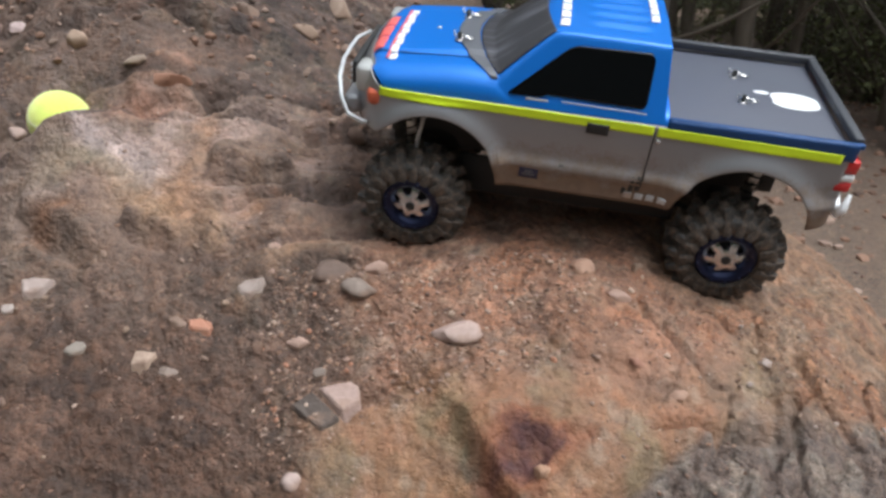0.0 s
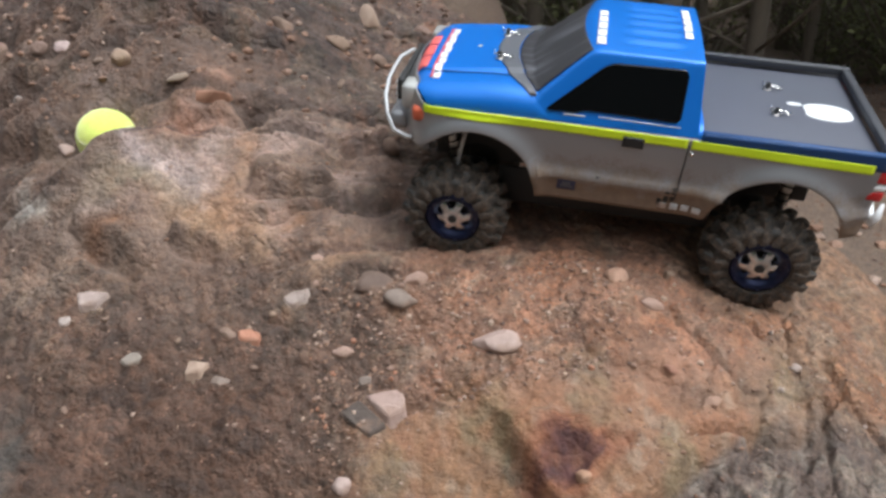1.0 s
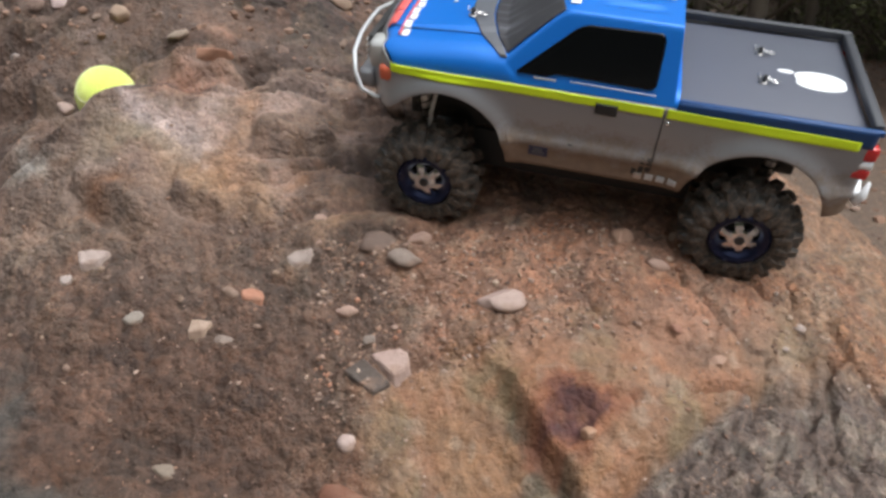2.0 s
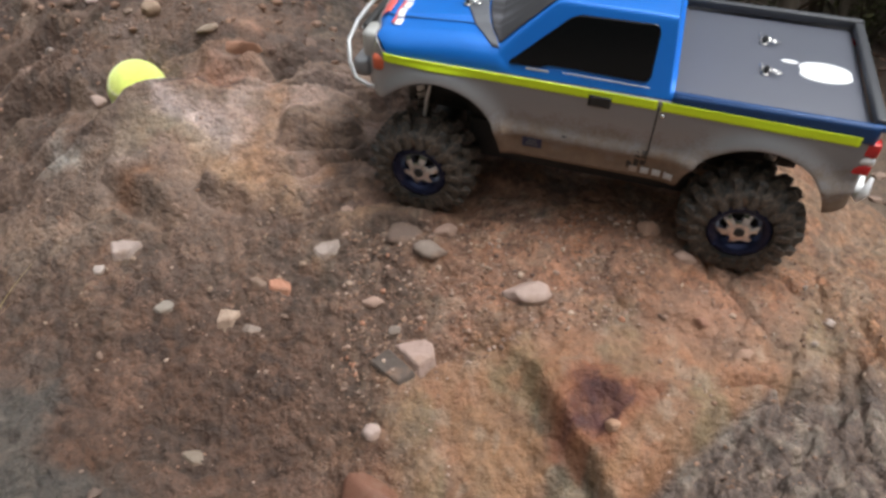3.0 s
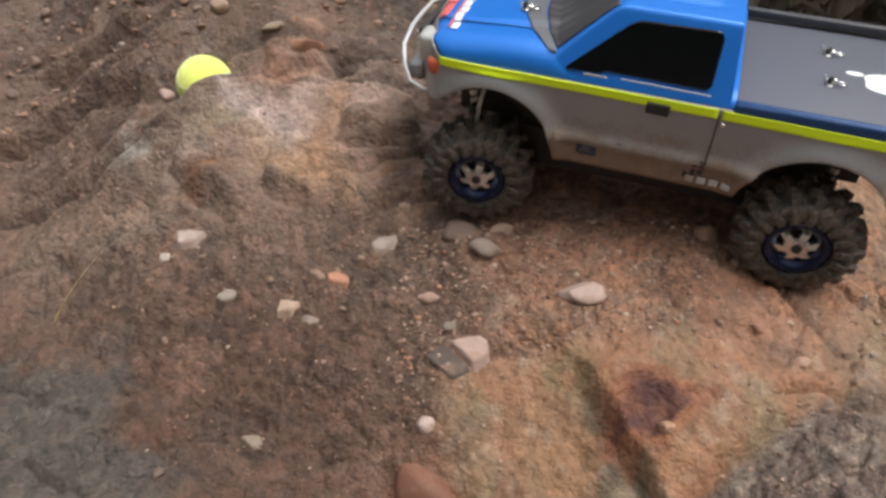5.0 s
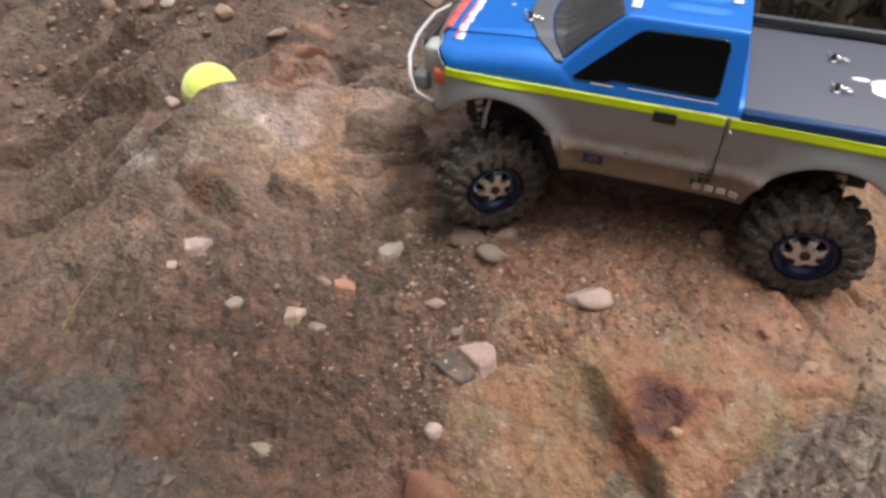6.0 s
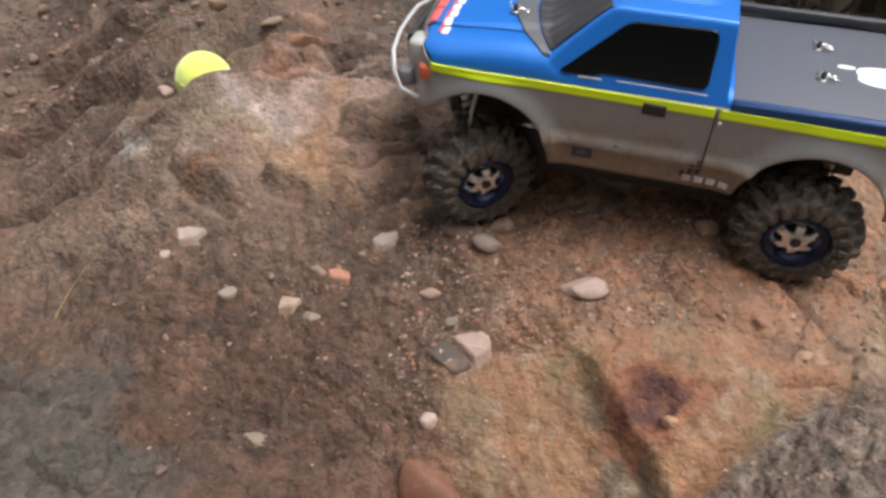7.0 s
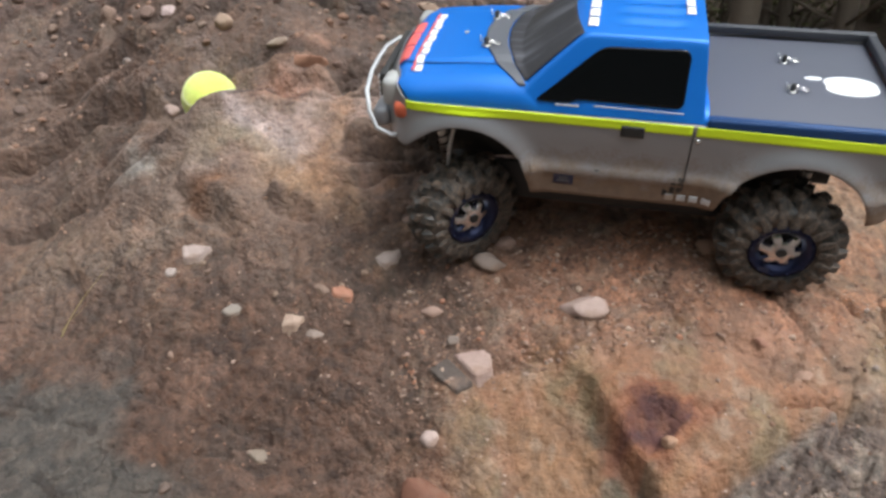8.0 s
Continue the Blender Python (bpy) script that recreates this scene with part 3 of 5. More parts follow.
def build_ground():
    gx, gy = spread(-0.82, 0.52, 0.0030, 70, 1.13), spread(0.38, 1.12, 0.0023, 70, 1.13)
    X, Y = np.meshgrid(gx, gy, indexing="ij")
    Z = height(X, Y)
    co = np.stack([X, Y, Z], -1).reshape(-1, 3)
    nu, nv = len(gx), len(gy)
    idx = np.arange(nu * nv).reshape(nu, nv)
    quads = np.stack([idx[:-1, :-1], idx[1:, :-1], idx[1:, 1:], idx[:-1, 1:]], -1).reshape(-1, 4)
    me = bpy.data.meshes.new("ground")
    me.vertices.add(len(co))
    me.vertices.foreach_set("co", co.ravel())
    me.loops.add(quads.size)
    me.loops.foreach_set("vertex_index", quads.ravel())
    me.polygons.add(len(quads))
    me.polygons.foreach_set("loop_start", np.arange(0, quads.size, 4))
    me.update(calc_edges=True)
    me.validate()
    me.shade_smooth()
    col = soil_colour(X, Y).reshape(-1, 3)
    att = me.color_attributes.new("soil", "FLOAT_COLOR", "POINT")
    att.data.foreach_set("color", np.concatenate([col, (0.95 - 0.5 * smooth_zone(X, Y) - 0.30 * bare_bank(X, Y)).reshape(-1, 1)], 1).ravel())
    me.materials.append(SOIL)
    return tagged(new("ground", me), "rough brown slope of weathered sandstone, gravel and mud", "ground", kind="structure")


build_ground()


def lie(x, y):
    """The height and the upward direction of the ground at a place."""
    e = 0.006
    z = float(height(x, y))
    n = Vector((-(float(height(x + e, y)) - float(height(x - e, y))) / (2 * e), -(float(height(x, y + e)) - float(height(x, y - e))) / (2 * e), 1)).normalized()
    return z, n


# ---- loose things on the slope ----
def rock_mesh(seed, size, cuts=3, lumps=0.22, level=3):
    """A worn stone: a lumpy ball with a few split faces, scaled to its three lengths."""
    rnd = random.Random(seed)
    bm = bmesh.new()
    bmesh.ops.create_icosphere(bm, subdivisions=level, radius=1.0)
    planes = [(Vector((rnd.uniform(-1, 1), rnd.uniform(-1, 1), rnd.uniform(-0.6, 1))).normalized(), rnd.uniform(0.42, 0.75)) for _ in range(cuts)]
    off = Vector((seed * 3.1, seed * 1.7, seed * 0.9))
    for v in bm.verts:
        p = v.co.normalized()
        p = p * (1 + lumps * noise.noise(p * 1.3 + off) + 0.35 * lumps * noise.noise(p * 3.5 + off))
        for nrm, d in planes:
            over = p.dot(nrm) - d
            if over > 0:
                p = p - nrm * over * 0.92
        v.co = Vector((p.x * size[0] / 2, p.y * size[1] / 2, p.z * size[2] / 2))
    return bm


STONE_MATS = {}


def stone(name, x, y, size, colour, label, seed, turn=0.0, sink=0.25, cuts=3, lumps=0.22, category="stone", tilt=1.0):
    key = tuple(colour)
    if key not in STONE_MATS:
        STONE_MATS[key] = stone_material("stone_" + name, colour)
    ob = part(name, rock_mesh(seed, size, cuts, lumps), STONE_MATS[key])
    z, n = lie(x, y)
    n = Vector((0, 0, 1)).lerp(n, tilt).normalized()
    q = Vector((0, 0, 1)).rotation_difference(n).to_matrix().to_4x4()
    ob.matrix_world = Matrix.Translation(Vector((x, y, z)) + n * size[2] * (0.5 - sink)) @ q @ pose(0, 0, 0, 0, 0, turn)
    return tagged(ob, label, category)


PALE, PINKISH, GREY, ORANGE, BROWN, DARK, TAN = (0.46, 0.39, 0.35), (0.42, 0.28, 0.22), (0.23, 0.195, 0.165), (0.52, 0.22, 0.12), (0.22, 0.15, 0.11), (0.075, 0.055, 0.045), (0.34, 0.245, 0.17)
STONES = [
    ("stone", 0.015, 0.594, (0.046, 0.026, 0.022), (0.50, 0.37, 0.32), "smooth pale pinkish stone half sunk in gravel", 1, -12, 0.22, 1),
    ("stone", -0.082, 0.643, (0.034, 0.024, 0.020), GREY, "rounded grey stone with a lighter top on gravel", 2, 10, 0.25, 1),
    ("stone", -0.113, 0.664, (0.042, 0.026, 0.012), DARK, "flat dark brown stone lying in the soil", 3, -8, 0.35, 1),
    ("stone", -0.066, 0.668, (0.027, 0.018, 0.014), PINKISH, "small pinkish stone beside a dark flat one", 4, 15, 0.25, 2),
    ("stone", -0.262, 0.631, (0.018, 0.014, 0.011), BROWN, "small brown stone beside an orange chip", 7, 0, 0.3, 2),
    ("stone", -0.264, 0.597, (0.019, 0.012, 0.008), GREY, "thin grey stone chip on dark soil", 9, 0, 0.3, 3),
    ("stone", -0.440, 0.656, (0.014, 0.012, 0.011), PALE, "small whitish pebble on the slope", 11, 0, 0.3, 1),
    ("stone", -0.175, 0.697, (0.016, 0.012, 0.011), PINKISH, "small pink pebble near the wheel", 13, 0, 0.3, 1),
    ("stone", 0.136, 0.648, (0.022, 0.022, 0.018), (0.46, 0.27, 0.18), "rounded orange-pink stone sunk in soil", 14, 60, 0.35, 1),
    ("stone", 0.169, 0.619, (0.026, 0.014, 0.010), PINKISH, "flat pinkish stone sunk in red soil", 15, -10, 0.35, 2),
    ("stone", 0.194, 0.664, (0.014, 0.013, 0.010), TAN, "small tan pebble near the wheel", 16, 0, 0.3, 1),
    ("stone", 0.079, 0.470, (0.017, 0.014, 0.012), (0.48, 0.28, 0.17), "orange chip stuck on the sandstone block", 17, 0, 0.35, 2),
    ("stone", -0.422, 0.864, (0.024, 0.020, 0.030), TAN, "rounded tan stone set in the bank", 18, 10, 0.30, 1),
    ("stone", -0.350, 0.837, (0.034, 0.014, 0.012), (0.36, 0.30, 0.23), "flat greyish flake of stone on the bank", 19, 8, 0.3, 3),
    ("stone", -0.508, 0.903, (0.032, 0.016, 0.011), (0.56, 0.44, 0.42), "flat pale pink stone on the bank", 20, 5, 0.3, 3),
    ("stone", -0.182, 0.995, (0.036, 0.026, 0.022), TAN, "tan stone lying on the bank", 21, 0, 0.3, 3),
    ("stone", -0.147, 1.079, (0.040, 0.034, 0.030), (0.36, 0.27, 0.20), "large tan stone near the crest of the bank", 22, 0, 0.3, 3),
    ("stone", -0.245, 0.958, (0.038, 0.028, 0.022), BROWN, "brown stone lying on the bank", 23, 30, 0.3, 4),
    ("stone", -0.133, 0.508, (0.019, 0.016, 0.015), (0.50, 0.39, 0.35), "small pinkish pebble beside the red rock", 24, 20, 0.40, 1),
    ("stone", -0.303, 0.503, (0.028, 0.022, 0.012), (0.22, 0.18, 0.135), "crumbling pale lump in wet soil", 25, 0, 0.5, 4),
    # a dark lump that stands in for a hole in the mud
    ("stone", -0.382, 0.461, (0.013, 0.013, 0.010), (0.055, 0.045, 0.038), "round dark lump put in for a small hole in grey mud", 26, 0, 0.4, 0),
    ("stone", -0.359, 0.617, (0.024, 0.015, 0.009), (0.28, 0.25, 0.21), "flat greyish stone sunk in soil", 27, 0, 0.5, 1),
    ("stone", -0.144, 0.611, (0.028, 0.014, 0.010), PINKISH, "flat pinkish stone sunk in gravel", 28, 0, 0.5, 2),
    ("stone", -0.116, 0.585, (0.014, 0.011, 0.010), GREY, "small grey pebble in gravel", 29, 0, 0.3, 1),
    ("stone", -0.566, 0.880, (0.020, 0.016, 0.018), (0.22, 0.22, 0.21), "small bluish grey stone on the bank", 30, 0, 0.3, 3),
    ("stone", 0.300, 0.585, (0.012, 0.010, 0.008), PALE, "small pale pebble near the rear wheel", 31, 0, 0.3, 1),
    ("stone", -0.478, 0.805, (0.020, 0.018, 0.018), (0.40, 0.30, 0.26), "small pinkish stone beside the ball", 33, 0, 0.35, 2),
    ("stone", 0.205, 0.532, (0.020, 0.014, 0.012), (0.36, 0.22, 0.15), "reddish stone wedged in the crack", 34, 20, 0.4, 3),
    ("stone", 0.172, 0.556, (0.018, 0.013, 0.010), (0.30, 0.14, 0.09), "dark red stone at the edge of the block", 35, -30, 0.4, 3),
]
for s in STONES:
    stone(s[0], s[1], s[2], s[3], s[4], s[5], s[6], s[7], s[8] + 0.12, s[9] + (4 if s[9] > 2 else 1), 0.30)


def broken_stone(name, corners, proud, colour, label, seed, lean=(0.0, 0.0), category="stone"):
    """An angular stone set in the slope: a chipped block over a few corners, its top tilted by lean."""
    key = tuple(colour)
    if key not in STONE_MATS:
        STONE_MATS[key] = stone_material("broken_stone", colour)
    rnd = random.Random(seed)
    cx, cy = sum(c[0] for c in corners) / len(corners), sum(c[1] for c in corners) / len(corners)
    base = float(height(cx, cy))
    bm = bmesh.new()
    top, low = [], []
    for x, y in corners:
        dx, dy = x - cx, y - cy
        z = 0.5 * (float(height(x, y)) - base) + proud + lean[0] * dx + lean[1] * dy + rnd.uniform(-0.1, 0.1) * proud
        top.append(bm.verts.new((dx * 0.90, dy * 0.90, z)))
        low.append(bm.verts.new((dx * 1.12, dy * 1.12, min(z, float(height(x, y)) - base) - 0.022)))
    bm.faces.new(top)
    bm.faces.new(low[::-1])
    for i in range(len(top)):
        j = (i + 1) % len(top)
        bm.faces.new((top[j], top[i], low[i], low[j]))
    bmesh.ops.recalc_face_normals(bm, faces=bm.faces)
    bmesh.ops.bevel(bm, geom=list(bm.edges), offset=0.0014, segments=1, affect="EDGES")
    bmesh.ops.triangulate(bm, faces=bm.faces)
    bmesh.ops.subdivide_edges(bm, edges=list(bm.edges), cuts=2)
    off = Vector((seed * 2.3, seed, 0))
    for v in bm.verts:
        v.co += 0.0011 * noise.noise_vector(v.co * 140 + off)
    ob = part(name, bm, STONE_MATS[key], None, "", False)
    ob.matrix_world = pose(cx, cy, base)
    return tagged(ob, label, category)


broken_stone("stone", ((-0.208, 0.657), (-0.198, 0.661), (-0.176, 0.660), (-0.180, 0.654), (-0.192, 0.649), (-0.203, 0.651)), 0.007, (0.42, 0.35, 0.31), "wedge of broken grey stone with a pale top", 5, (0.2, 0.5))
broken_stone("stone", ((-0.252, 0.634), (-0.240, 0.638), (-0.226, 0.634), (-0.227, 0.625), (-0.249, 0.626)), 0.006, (0.50, 0.20, 0.11), "angular orange-red chip of brick-like stone", 6, (0.0, 0.1))
broken_stone("stone", ((-0.298, 0.612), (-0.287, 0.607), (-0.274, 0.608), (-0.283, 0.598), (-0.300, 0.599)), 0.007, (0.55, 0.41, 0.31), "angular cream-white stone on dark soil", 8, (0.0, 0.2))
broken_stone("stone", ((-0.432, 0.673), (-0.417, 0.675), (-0.393, 0.672), (-0.408, 0.663), (-0.426, 0.661)), 0.006, (0.46, 0.37, 0.33), "elongated whitish stone on the slope", 10, (0.0, 0.3))
# a split slab of pink and grey rock
broken_stone("split_rock", ((-0.117, 0.570), (-0.076, 0.573), (-0.073, 0.552), (-0.090, 0.543), (-0.106, 0.559)), 0.006, (0.42, 0.30, 0.26), "split pinkish rock with a flat top set in the slope", 41, (0.0, 0.0), "rock")
broken_stone("split_rock", ((-0.143, 0.556), (-0.120, 0.564), (-0.108, 0.557), (-0.091, 0.543), (-0.108, 0.535)), 0.005, (0.035, 0.034, 0.030), "dark grey broken rock under a pink one", 53, (0.0, 0.35), "rock")
stone("red_rock", -0.128, 0.470, (0.080, 0.060, 0.034), (0.15, 0.042, 0.016), "rust-red rock set in the slope", 43, -20, 0.6, 5, 0.18, "rock")
stone("ledge_rock", -0.312, 0.826, (0.066, 0.034, 0.056), (0.40, 0.19, 0.11), "orange block of rock in the face of the bank", 48, 8, 0.66, 8, 0.15, "rock")


def scatter_stones(count, seed, zone, lo, hi, label, colours):
    """Countable small stones strewn over a zone of the slope."""
    rnd = random.Random(seed)
    protos = []
    for k, c in enumerate(colours):
        key = tuple(c)
        if key not in STONE_MATS:
            STONE_MATS[key] = stone_material("stone_%s" % seed, c)
        protos.append([part("pebble", rock_mesh(seed * 7 + k * 3 + j, (1, 0.78, 0.6), 3, 0.25, 2), STONE_MATS[key]) for j in range(2)])
    used = set()
    for i in range(count):
        x, y = rnd.uniform(zone[0], zone[1]), rnd.uniform(zone[2], zone[3])
        ob = rnd.choice(rnd.choice(protos))
        s = lo + (hi - lo) * rnd.random() ** 2
        z, n = lie(x, y)
        m = Matrix.Translation(Vector((x, y, z)) + n * s * 0.10) @ Vector((0, 0, 1)).rotation_difference(n).to_matrix().to_4x4() @ pose(0, 0, 0, rnd.uniform(-25, 25), rnd.uniform(-25, 25), rnd.uniform(0, 360))
        if ob in used:
            c = ob.copy()
            scene.collection.objects.link(c)
        else:
            c = ob
            used.add(ob)
        c.matrix_world = m @ Matrix.Diagonal((s, s, s, 1))
        tagged(c, label, "pebble", "small stones on the slope")
    for row in protos:
        for ob in row:
            if ob not in used:
                bpy.data.objects.remove(ob)


scatter_stones(130, 101, (-0.18, 0.20, 0.555, 0.67), 0.0035, 0.009, "small reddish pebble in gravel", [ORANGE, PINKISH, (0.46, 0.30, 0.20), (0.66, 0.50, 0.38)])
scatter_stones(30, 102, (-0.50, -0.15, 0.53, 0.70), 0.004, 0.010, "small brown pebble in dark soil", [BROWN, (0.20, 0.15, 0.12), TAN])
scatter_stones(70, 103, (-0.80, -0.02, 0.84, 1.18), 0.012, 0.034, "broken brown stone lying on the bank", [BROWN, (0.22, 0.16, 0.12), (0.20, 0.135, 0.11), (0.14, 0.10, 0.085)])
scatter_stones(26, 104, (0.24, 0.40, 0.52, 0.64), 0.005, 0.010, "small tan pebble on sandy rock", [TAN, PALE, (0.36, 0.26, 0.19)])


def build_gravel():
    """Grit and fine gravel, as one mesh of small chips."""
    rng = np.random.default_rng(5)
    base = bmesh.new()
    bmesh.ops.create_icosphere(base, subdivisions=1, radius=0.5)
    bv = np.array([v.co[:] for v in base.verts])
    bf = np.array([[v.index for v in f.verts] for f in base.faces])
    base.free()
    zones = [(1500, -0.17, 0.14, 0.545, 0.68, 0.0022, 0.0065), (420, 0.18, 0.38, 0.54, 0.66, 0.002, 0.005), (170, -0.40, -0.16, 0.47, 0.68, 0.002, 0.006),
             (500, -0.75, 0.0, 0.70, 0.86, 0.002, 0.006), (900, -0.85, 0.05, 0.84, 1.2, 0.004, 0.014), (150, 0.12, 0.26, 0.42, 0.52, 0.002, 0.005), (130, -0.16, -0.06, 0.47, 0.56, 0.002, 0.005)]
    vs, fs, base_n = [], [], 0
    for count, x0, x1, y0, y1, s0, s1 in zones:
        x, y = rng.uniform(x0, x1, count), rng.uniform(y0, y1, count)
        s = s0 + (s1 - s0) * rng.random(count) ** 2
        z = height(x, y)
        for i in range(count):
            jit = bv * (1 + rng.uniform(-0.35, 0.35, (len(bv), 1)))
            a = rng.uniform(0, 6.28)
            r = np.array([[math.cos(a), -math.sin(a), 0], [math.sin(a), math.cos(a), 0], [0, 0, 1]])
            vs.append((jit * np.array([1, rng.uniform(0.6, 0.95), rng.uniform(0.45, 0.8)])) @ r.T * s[i] + np.array([x[i], y[i], z[i] + s[i] * 0.12]))
            fs.append(bf + base_n)
            base_n += len(bv)
    ob = mesh_object("gravel", np.concatenate(vs), np.concatenate(fs), GRAVEL, None, "loose reddish brown grit and gravel on the slope", False)
    return tagged(ob, category="gravel", kind="stuff")


def build_far_gravel():
    """Coarse stones on the lower ground beyond the ridge."""
    rng = np.random.default_rng(8)
    base = bmesh.new()
    bmesh.ops.create_icosphere(base, subdivisions=1, radius=0.5)
    bv = np.array([v.co[:] for v in base.verts])
    bf = np.array([[v.index for v in f.verts] for f in base.faces])
    base.free()
    vs, fs = [], []
    n = 3000
    x, y = rng.uniform(0.5, 5.0, n), rng.uniform(0.9, 5.5, n)
    s = 0.012 + 0.055 * rng.random(n) ** 3
    z = height(x, y)
    for i in range(n):
        jit = bv * (1 + rng.uniform(-0.3, 0.3, (len(bv), 1)))
        vs.append(jit * np.array([1, 0.85, 0.6]) * s[i] + np.array([x[i], y[i], z[i] + s[i] * 0.1]))
        fs.append(bf + i * len(bv))
    ob = mesh_object("rubble", np.concatenate(vs), np.concatenate(fs), GRAVEL, None, "greyish rubble on the lower ground below the ridge", False)
    return tagged(ob, category="rubble", kind="stuff")


build_gravel()
build_far_gravel()


def tennis_ball():
    ball = new("tennis_ball")
    bm = bmesh.new()
    bmesh.ops.create_uvsphere(bm, u_segments=64, v_segments=40, radius=0.0335)
    for v in bm.verts:
        v.co *= 1 + 0.006 * noise.noise(v.co * 260) + 0.004 * noise.noise(v.co * 90)
    part("felt", bm, FELT, ball)
    # the seam, a wavy closed curve round the ball
    n, m = 120, 8
    vs = []
    for i in range(n):
        a = 2 * math.pi * i / n
        p = Vector((math.cos(a) + 0.42 * math.cos(3 * a), math.sin(a) - 0.42 * math.sin(3 * a), 1.15 * math.sin(2 * a))).normalized()
        b = a + 0.01
        q = Vector((math.cos(b) + 0.42 * math.cos(3 * b), math.sin(b) - 0.42 * math.sin(3 * b), 1.15 * math.sin(2 * b))).normalized()
        side = p.cross(q - p).normalized()
        for j in range(m):
            w = 2 * math.pi * j / m
            vs.append(p * 0.0335 + side * 0.0012 * math.cos(w) + p * 0.0006 * math.sin(w))
    faces = []
    for i in range(n):
        for j in range(m):
            faces.append((i * m + j, ((i + 1) % n) * m + j, ((i + 1) % n) * m + (j + 1) % m, i * m + (j + 1) % m))
    mesh_object("seam", vs, faces, plain("pale_seam", (0.62, 0.64, 0.35), 0.8), ball)
    ball.matrix_world = pose(-0.4300, 0.808, 0.429, 70, 15, 130)
    return tagged(ball, "bright yellow felt ball lodged behind a rock lip", "ball")


tennis_ball()


def grass_blade(x, y, height_m, lean, turn, width=0.0016):
    n = 14
    vs = []
    for i in range(n):
        s = i / (n - 1)
        r = width * 0.5 * (1 - 0.85 * s)
        px, pz = lean * (0.7 * s + 0.3 * s * s), height_m * s
        for a in range(5):
            w = 2 * math.pi * a / 5
            vs.append((px + r * math.cos(w), r * 0.6 * math.sin(w), pz))
    faces = [(i * 5 + a, i * 5 + (a + 1) % 5, (i + 1) * 5 + (a + 1) % 5, (i + 1) * 5 + a) for i in range(n - 1) for a in range(5)]
    ob = mesh_object("grass_blade", vs, faces, STRAW, None, "single dry straw-coloured blade of grass", True)
    ob.matrix_world = pose(x, y, float(height(x, y)) - 0.002, 0, 0, turn)
    return tagged(ob, category="grass blade")


grass_blade(-0.562, 0.612, 0.085, 0.070, 15, 0.0024)
grass_blade(-0.563, 0.615, 0.045, 0.050, -5, 0.0012)

# ---- the model truck: front towards -x, its near side towards -y, axles at z = 0 ----
truck = tagged(new("model_truck"), "muddy radio-controlled pickup in blue and silver with a lime stripe", "model truck")
ARCHES = ((-0.140, 0.046, 0.062), (0.150, 0.036, 0.0625))


def plan_path():
    """The outline of the body from above, from the tail round the near side and the nose to the far side."""
    half = [(0.2335, 0.0), (0.2335, -0.04), (0.2330, -0.075), (0.2310, -0.087), (0.2260, -0.0930)]
    half += [(x, -0.0945) for x in np.linspace(0.222, -0.180, 172)]
    half += [(-0.180 - 0.040 * math.sin(a), -0.0445 - 0.050 * math.cos(a)) for a in np.linspace(0.12, 1.45, 16)]
    half += [(-0.2215, -0.034), (-0.2235, -0.022), (-0.2245, -0.011), (-0.2250, 0.0)]
    return half + [(x, -y) for x, y in half[-2:0:-1]]


def under_edge(x, y):
    """The height of the body's lower edge."""
    z = 0.043 + 0.004 * float(step(0.20, 0.235, x)) + 0.040 * float(step(-0.176, -0.190, x))
    if abs(y) > 0.05:
        for ax, az, r in ARCHES:
            if abs(x - ax) < r:
                z = max(z, az + math.sqrt(r * r - (x - ax) ** 2))
    return z


def flank(x, z):
    """How far the side stands out or in at a height: sill, moulding and wheel-arch flares."""
    out = 0.0042 * math.exp(-((z - 0.0705) / 0.0048) ** 2) - 0.0015 * float(step(0.066, 0.050, z)) + 0.0012 * float(step(0.080, 0.105, z))
    for ax, az, r in ARCHES:
        d = math.hypot(x - ax, z - az) - r
        out += 0.0075 * math.exp(-(max(d, 0) / 0.011) ** 2) * float(step(0.030, 0.060, z))
    return out


def body_shell():
    path, nz = plan_path(), 22
    vs = []
    for k, (x, y) in enumerate(path):
        x0, y0 = path[k - 1]
        x1, y1 = path[(k + 1) % len(path)]
        nx, ny = -(y1 - y0), x1 - x0
        ln = math.hypot(nx, ny)
        nx, ny = nx / ln, ny / ln
        if nx * x + ny * y < 0:
            nx, ny = -nx, -ny
        zb = under_edge(x, y)
        for j in range(nz):
            zt = 0.1266 + 0.0144 * float(step(-0.190, -0.207, x))
            z = zb + (zt - zb) * j / (nz - 1)
            o = flank(x, z) if abs(ny) > 0.5 else 0.004 * math.exp(-((z - 0.098) / 0.007) ** 2)
            lean = max(0.0, z - 0.120)
            vs.append((x + nx * o + 0.55 * lean * float(step(-0.20, -0.212, x)), (y + ny * o) * (1 - 1.6 * lean * float(step(-0.185, -0.20, x))), z))
    ob = mesh_object("body", vs, grid_faces(len(path), nz, True), SILVER, truck, "silver lower body filmed with dried mud")
    m = ob.modifiers.new("thickness", "SOLIDIFY")
    m.thickness, m.offset = 0.0014, -1
    return ob


def smin(a, b, k):
    h = np.clip(0.5 + 0.5 * (b - a) / k, 0, 1)
    return b + (a - b) * h - k * h * (1 - h)


def half_width(x):
    return np.where(x > -0.180, 0.0962, 0.0462 + 0.050 * np.sqrt(np.clip(1 - ((-0.180 - x) / 0.0455) ** 2, 0, 1)))


